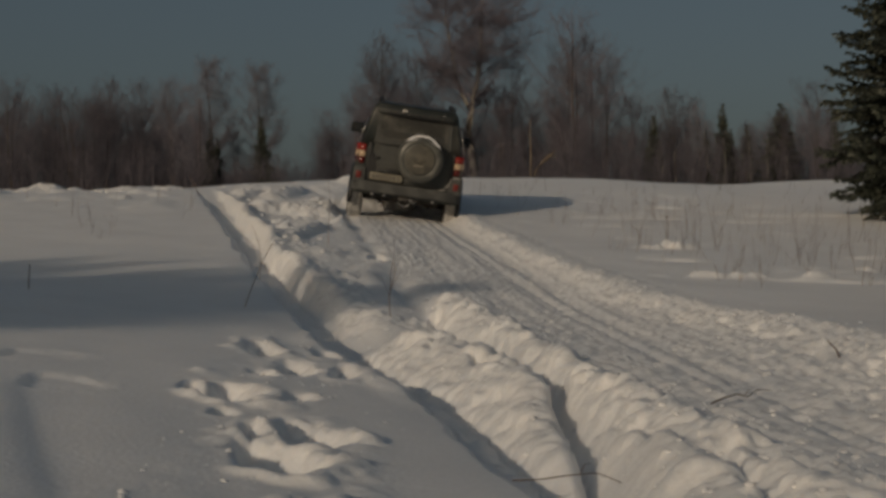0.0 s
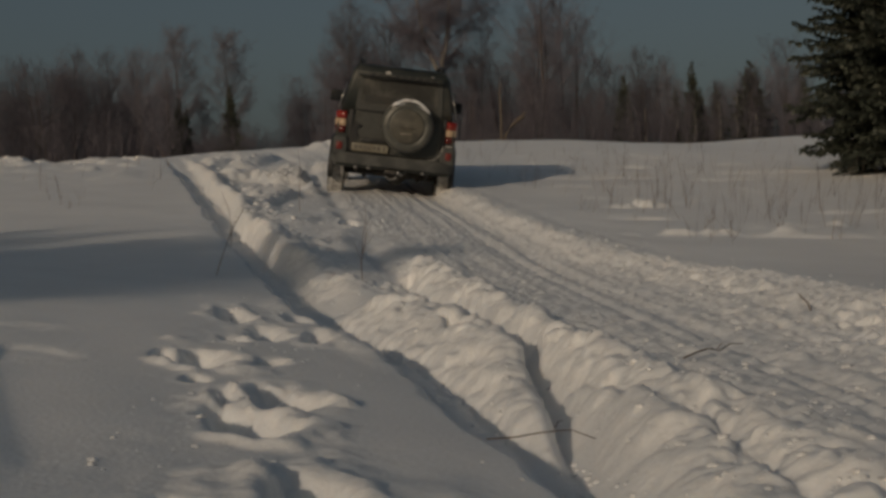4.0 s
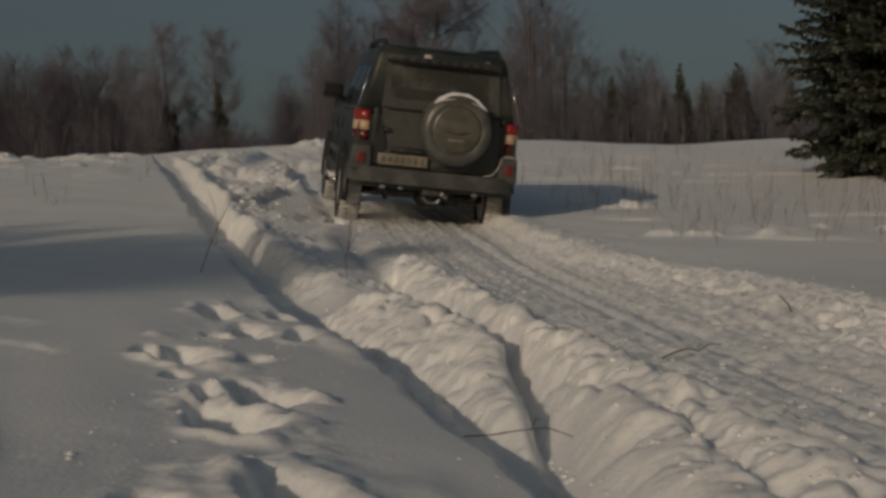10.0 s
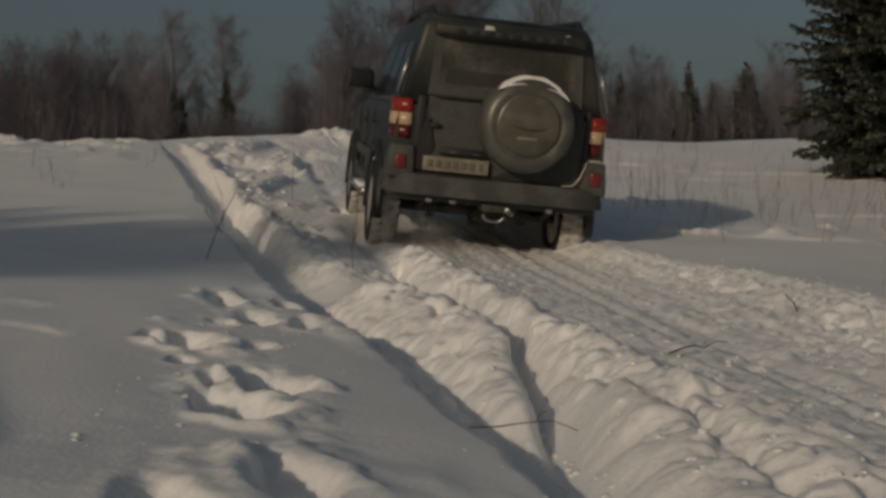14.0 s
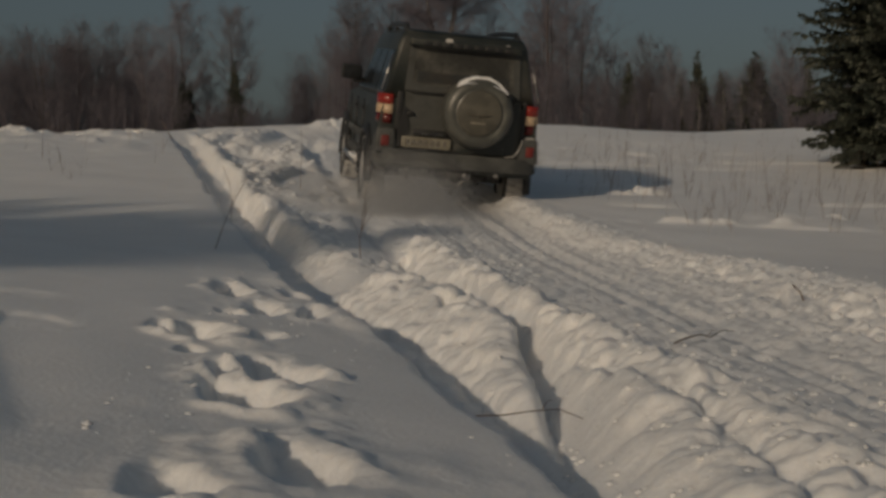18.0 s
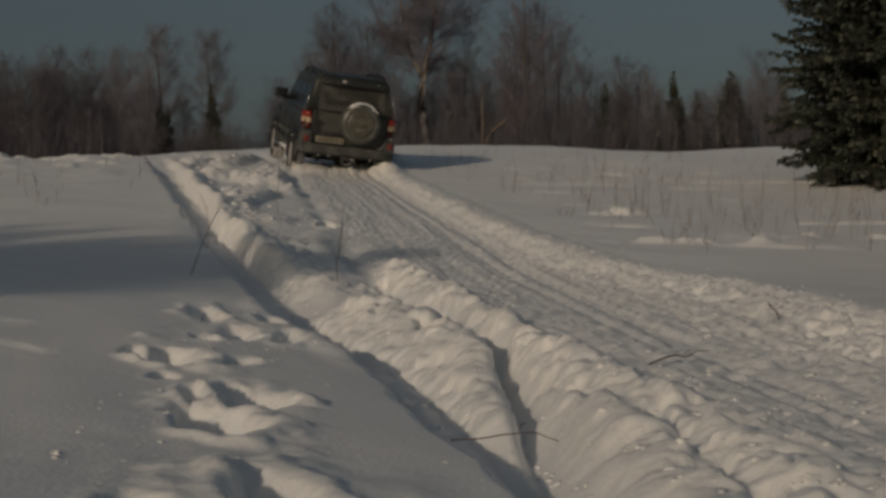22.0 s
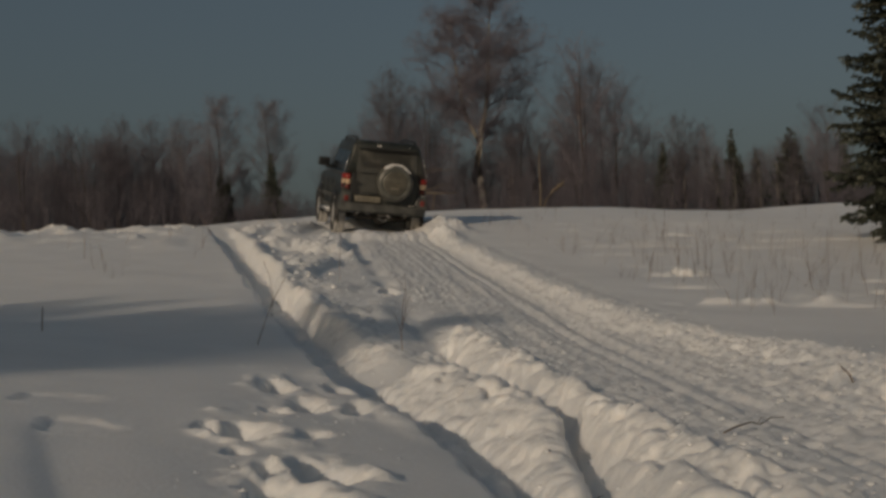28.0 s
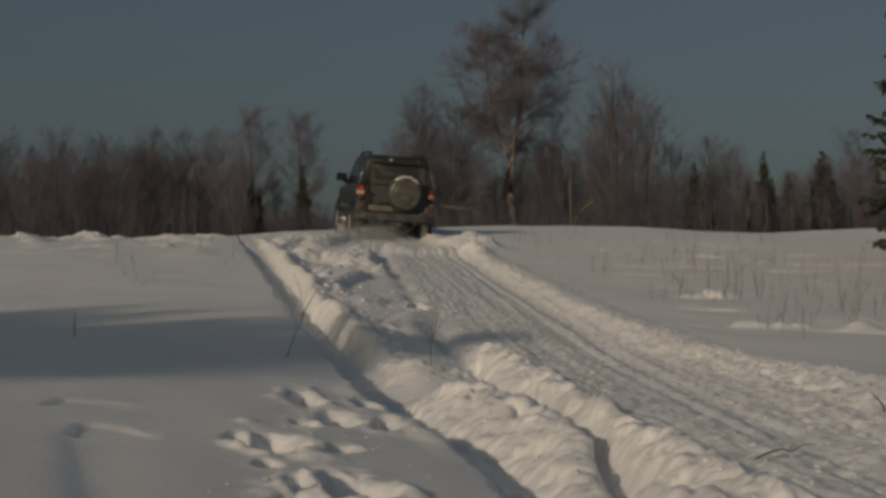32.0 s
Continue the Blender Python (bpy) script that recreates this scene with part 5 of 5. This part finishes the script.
stick("weed_stalk", "tall thin weed near the churned snow", [(-1.30, 14.6, -.05), (-1.30, 14.6, .25), (-1.28, 14.6, .5), (-1.30, 14.6, .72)], .004, .0016, ((.5, (.07, 0, .14)),))
stick("weed_stalk", "leaning weed at the top of the rut", [(-4.55, 24.6, -.05), (-4.75, 24.8, .22), (-4.9, 25.0, .45), (-5.0, 25.1, .6)], .009, .004)


def weeds():
    """Dry stalks scattered over the fields."""
    rng = random.Random(9)
    w = Wood()
    spots = []
    for _ in range(210):
        y = rng.uniform(11.5, 29)
        spots.append((rng.uniform(np.interp(y, G_Y, G_X) + .9, 1.5 + y * .33), y, rng.uniform(.1, .3 + .3 * rng.random())))
    for cx, cy, n, s in ((3.2, 15.5, 10, .35), (4.0, 14.2, 8, .3), (2.5, 19, 8, .5), (3.0, 17.5, 9, .5), (4.6, 18, 9, .6), (3.3, 22, 10, .6), (5.4, 16.5, 8, .5), (2.7, 15.3, 6, .2), (4.4, 13.0, 4, .15), (2.6, 11.0, 2, .1)):
        for _ in range(n):
            spots.append((rng.gauss(cx, s), rng.gauss(cy, s), rng.uniform(.25, .75)))
    for _ in range(34):
        y = rng.uniform(14, 30)
        spots.append((rng.uniform(-.36 * y, np.interp(y, A_Y, A_X) - .4), y, rng.uniform(.12, .4)))
    for x, y, h in spots:
        p = Vector((x, y, gz(x, y) - .04))
        stem = bent(rng, p, Vector((rng.gauss(.08, .16), rng.gauss(0, .16), 1)), h, 4, .09, 0)
        r = rng.uniform(.0016, .0034)
        w.tube(stem, [r, r * .9, r * .8, r * .6, r * .4], 4)
        for _ in range(rng.choice((0, 1, 2, 3))):
            q = stem[rng.choice((1, 2, 3))]
            w.tube([q, q + Vector((rng.gauss(0, .06), rng.gauss(0, .06), rng.uniform(.05, .18)))], [r * .7, r * .4], 3)
    return tagged(raw("dry_weeds", w.v, w.f, STALK), "thin dry weed stalks poking from the snow", "weeds", kind="stuff")


weeds()


def log(name, label, points, radii, category="log"):
    root = empty(name, label, category)
    bm = bmesh.new()
    tube(bm, [Vector(p) for p in points], radii, 9)
    part("trunk", bm, BIRCH if name == "young_birch" else PALE_WOOD, root)
    return root


def at(u, d, v):
    """A place d metres out on a bearing, v of that distance above the eye."""
    return Vector((u * d, d, 1.14 + v * d))


post = log("dead_trunk", "thin dead trunk standing at the field's edge", [at(.0680, 46, .050), at(.0683, 46, .072), at(.0676, 46, .090), at(.0680, 46, .101)], [.045, .04, .03, .015])
fallen = log("leaning_trunk", "pale broken trunk leaning up from the snow", [at(.0685, 46.2, .048), at(.0715, 46.2, .060), at(.077, 46.2, .067), at(.0832, 46.2, .0725), at(.0865, 46.2, .073)], [.05, .05, .06, .08, .04])
bm = bmesh.new()
tube(bm, [at(.0832, 46.2, .0725), at(.0875, 46.1, .077)], [.045, .02], 7)
part("stub", bm, PALE_WOOD, fallen)
low = log("fallen_trunk", "pale fallen trunk with side branches", [at(-.0365, 47, .052), at(-.033, 47, .0715), at(-.027, 47, .070), at(-.014, 47, .0685), at(.003, 47, .0685)], [.05, .05, .05, .045, .025])
for run, r in ((((-.031, .071), (-.024, .0855), (-.012, .0872), (.005, .0862)), .022), (((-.014, .0685), (-.017, .051)), .03), (((-.022, .0695), (-.010, .0745), (-.002, .0748)), .018)):
    bm = bmesh.new()
    tube(bm, [at(u, 47.05, v) for u, v in run], [r * (1 - .6 * i / len(run)) for i in range(len(run))], 6)
    part("branch", bm, PALE_WOOD, low)
for u, v0, v1, r in ((.2385, .050, .083, .035), (.253, .051, .086, .035), (.2685, .052, .092, .04), (.206, .05, .08, .03), (.170, .05, .078, .03), (.181, .05, .076, .035), (.2185, .05, .085, .03)):
    log("young_birch", "slim pale birch stem at the wood's edge", [at(u, 60, v0 - .006), at(u + .0015 * math.sin(u * 90), 60, (v0 + v1) / 2), at(u - .001, 60, v1)], [r * .5, r * .45, r * .3], "tree")


# ---- snow thrown up by the wheels ----
def spray(name, seed, length, width, height, flakes, label="puff of powder snow thrown up behind the rear wheel"):
    """A drifting puff of powder: thousands of loose flakes, thickest at the wheel."""
    rng = np.random.default_rng(seed)
    k = rng.random(flakes) ** 1.3
    y = -k * length + rng.normal(0, .06, flakes)
    x = rng.normal(0, 1, flakes) * (.13 + width * k)
    z = np.abs(rng.normal(0, 1, flakes)) * (.11 + height * np.sqrt(k) * (1 - .45 * k)) + .02
    c = np.stack([x, y, z], 1)
    size = rng.uniform(.0024, .0044, flakes)[:, None]
    corners = rng.normal(0, 1, (flakes, 3, 3))
    corners /= np.linalg.norm(corners, axis=2, keepdims=True)
    verts = (c[:, None, :] + corners * size[:, None, :]).reshape(-1, 3)
    faces = np.arange(flakes * 3).reshape(-1, 3)
    me = bpy.data.meshes.new(name)
    me.vertices.add(len(verts)), me.loops.add(faces.size), me.polygons.add(flakes)
    me.vertices.foreach_set("co", verts.ravel())
    me.loops.foreach_set("vertex_index", faces.ravel().astype(np.int32))
    me.polygons.foreach_set("loop_start", np.arange(0, faces.size, 3, dtype=np.int32))
    me.polygons.foreach_set("loop_total", np.full(flakes, 3, np.int32))
    me.update(calc_edges=True)
    me.materials.append(POWDER)
    return tagged(new(name, me), label, "snow spray", "snow thrown by the wheels", kind="stuff")


PUFFS = [spray("snow_spray", 3, 1.9, .34, .27, 440000), spray("snow_spray", 4, 1.3, .34, .19, 210000), spray("snow_spray", 5, 1.0, .26, .26, 120000)]
EXHAUST = spray("exhaust_puff", 6, .55, .10, .16, 17000, "grey puff of exhaust drifting under the rear bumper")

CAR_ROWS = [
    (0, -0.72, 21.56, 1.58, 7.1, 8.1, 3.1), (0.5, -0.70, 21.45, 1.56, 7.0, 7.9, 2.9), (1, -0.68, 21.34, 1.55, 6.9, 7.8, 2.7),
    (1.5, -0.67, 21.25, 1.54, 6.7, 7.7, 2.3), (2, -0.66, 21.05, 1.53, 6.4, 7.7, 1.9), (2.5, -0.61, 20.73, 1.50, 6.3, 7.8, 1.8),
    (3, -0.56, 20.30, 1.47, 6.2, 7.8, 1.7), (3.5, -0.47, 19.88, 1.42, 6.2, 7.8, 1.7), (5.5, -0.33, 18.26, 1.28, 6.3, 5.3, 4.7),
    (6, -0.28, 17.82, 1.26, 6.2, 5.1, 4.9), (6.5, -0.23, 17.34, 1.21, 6.2, 5.0, 5.2), (7, -0.20, 16.87, 1.16, 6.1, 4.9, 5.2),
    (7.5, -0.14, 16.42, 1.14, 5.9, 5.0, 5.5), (8, -0.08, 16.00, 1.10, 5.9, 5.2, 6.1), (8.5, -0.00, 15.58, 1.05, 5.9, 5.4, 6.7),
    (9, 0.05, 15.16, 1.02, 5.9, 5.6, 6.9), (9.5, 0.11, 14.77, 0.98, 5.9, 5.7, 7.2), (10, 0.17, 14.40, 0.96, 6.0, 6.1, 7.2),
    (10.5, 0.23, 14.00, 0.93, 5.9, 6.0, 7.1), (11, 0.28, 13.58, 0.89, 5.9, 5.6, 6.9), (11.5, 0.33, 13.14, 0.86, 5.9, 5.3, 6.6),
    (12, 0.36, 12.72, 0.81, 6.0, 4.9, 6.4), (12.5, 0.41, 12.30, 0.78, 5.8, 4.6, 6.2), (13, 0.45, 11.89, 0.77, 5.3, 4.6, 6.2),
    (13.5, 0.50, 11.50, 0.74, 5.1, 4.9, 6.3), (14, 0.55, 11.12, 0.71, 5.1, 4.9, 6.6), (14.5, 0.57, 10.94, 0.70, 5.2, 5.2, 6.7),
    (15.2, 0.58, 10.82, 0.70, 5.3, 5.2, 6.6), (16.5, 0.53, 12.20, 0.77, 6.5, 3.0, 5.9), (17, 0.41, 12.97, 0.80, 6.6, 3.1, 6.3),
    (17.5, 0.30, 13.79, 0.90, 6.5, 3.5, 6.8), (18, 0.26, 14.67, 0.98, 6.6, 4.1, 8.1), (18.5, 0.11, 15.85, 1.07, 6.5, 4.0, 8.5),
    (19, -0.09, 17.22, 1.19, 6.5, 3.8, 8.9), (19.5, -0.27, 18.63, 1.31, 6.8, 3.7, 10.0), (20, -0.50, 20.02, 1.44, 7.2, 3.8, 10.8),
    (20.5, -0.67, 21.37, 1.56, 7.6, 4.3, 11.3), (21, -0.87, 22.61, 1.66, 8.2, 4.9, 11.7), (21.5, -1.01, 23.73, 1.78, 8.6, 5.5, 12.2),
    (22, -1.13, 24.70, 1.88, 8.9, 5.7, 13.0), (22.5, -1.27, 25.43, 1.96, 8.7, 5.4, 13.8), (23, -1.36, 26.00, 2.03, 8.6, 5.4, 14.5),
    (23.5, -1.42, 26.42, 2.08, 8.3, 5.6, 14.8), (24, -1.51, 26.73, 2.11, 8.0, 5.7, 14.6), (24.5, -1.60, 26.95, 2.14, 7.7, 5.6, 13.8),
    (25, -1.66, 27.11, 2.16, 7.5, 5.4, 13.2), (25.5, -1.70, 27.23, 2.17, 7.4, 5.2, 12.7), (27.5, -1.68, 26.98, 2.14, 7.0, 5.0, 12.7),
    (28, -1.67, 27.01, 2.15, 7.2, 5.1, 12.8), (28.5, -1.66, 27.11, 2.15, 7.4, 5.1, 13.0), (29, -1.71, 27.21, 2.15, 7.2, 4.8, 13.0),
    (29.5, -1.81, 27.35, 2.20, 6.8, 4.4, 12.8), (30, -1.88, 27.67, 2.24, 6.3, 4.2, 12.8), (30.5, -1.96, 28.06, 2.29, 5.9, 4.0, 12.8),
    (31, -2.03, 28.50, 2.33, 5.6, 3.9, 12.9), (31.5, -2.12, 28.96, 2.37, 5.5, 3.6, 12.9), (32, -2.20, 29.48, 2.40, 5.5, 3.3, 12.7),
]


def car_at(t):
    """The car's pose between its rows."""
    ts = [r[0] for r in CAR_ROWS]
    return pose(*[float(np.interp(t, ts, [r[k] for r in CAR_ROWS])) for k in range(1, 7)])


def motions():
    walk(car, [(t, pose(x, y, z, rx, ry, rz)) for t, x, y, z, rx, ry, rz in CAR_ROWS])
    # wheels: rolling, and slipping where the car digs in
    ts = [r[0] for r in CAR_ROWS]
    turned, last, rows = 0.0, None, []
    for i in range(129):
        t = i * .25
        p = Vector(car_at(t).translation)
        if last is not None:
            turned += (p - last).length / TYRE_R * (1 if t > 15.2 else -1)
            if t > 16 and not 20.5 < t < 23.5:
                turned += .55
        last = p
        rows.append((t, turned))
    for w in WHEELS:
        x, y = w.matrix_basis.translation.xy
        walk(w, [(t, pose(x, y, TYRE_R, -math.degrees(a))) for t, a in rows])
    # powder: lies in the snow until the wheel throws it up, then trails the wheel and settles
    def trail(puff, spans, dx):
        rows, t = [], 0.0
        while t <= 32.01:
            up = 0.0
            for a, b, full in spans:
                up = max(up, full * min(1, max(0, (t - a) / .5), 1) * min(1, max(0, (b - t) / .5)))
            q = car_at(t) @ Vector((float(np.interp(t, (17.0, 17.7), dx)), float(np.interp(t, (17.0, 17.8, 19.6, 21), (-.25, -.65, -.5, -.25))), .02))
            rows.append((t, pose(q.x, q.y, q.z - 1.6 * (1 - up), 5, 0, 8 + 20 * math.sin(t * 1.3))))
            t += .25
        walk(puff, rows)
    trail(EXHAUST, ((6.4, 15.4, 1),), (-.42, -.42))
    trail(PUFFS[0], ((15.6, 19.9, 1), (23.1, 26.2, .86)), (-.62, -.30))
    trail(PUFFS[1], ((16.2, 19.9, .9), (23.6, 26.0, .86), (28.6, 29.3, .7), (31.0, 33.0, 1)), (-.35, -.20))
    trail(PUFFS[2], ((16.4, 17.7, 1), (19.2, 20.4, .35), (26.0, 28.4, .6), (31.2, 33.0, .8)), (-.8, -.8))


motions()
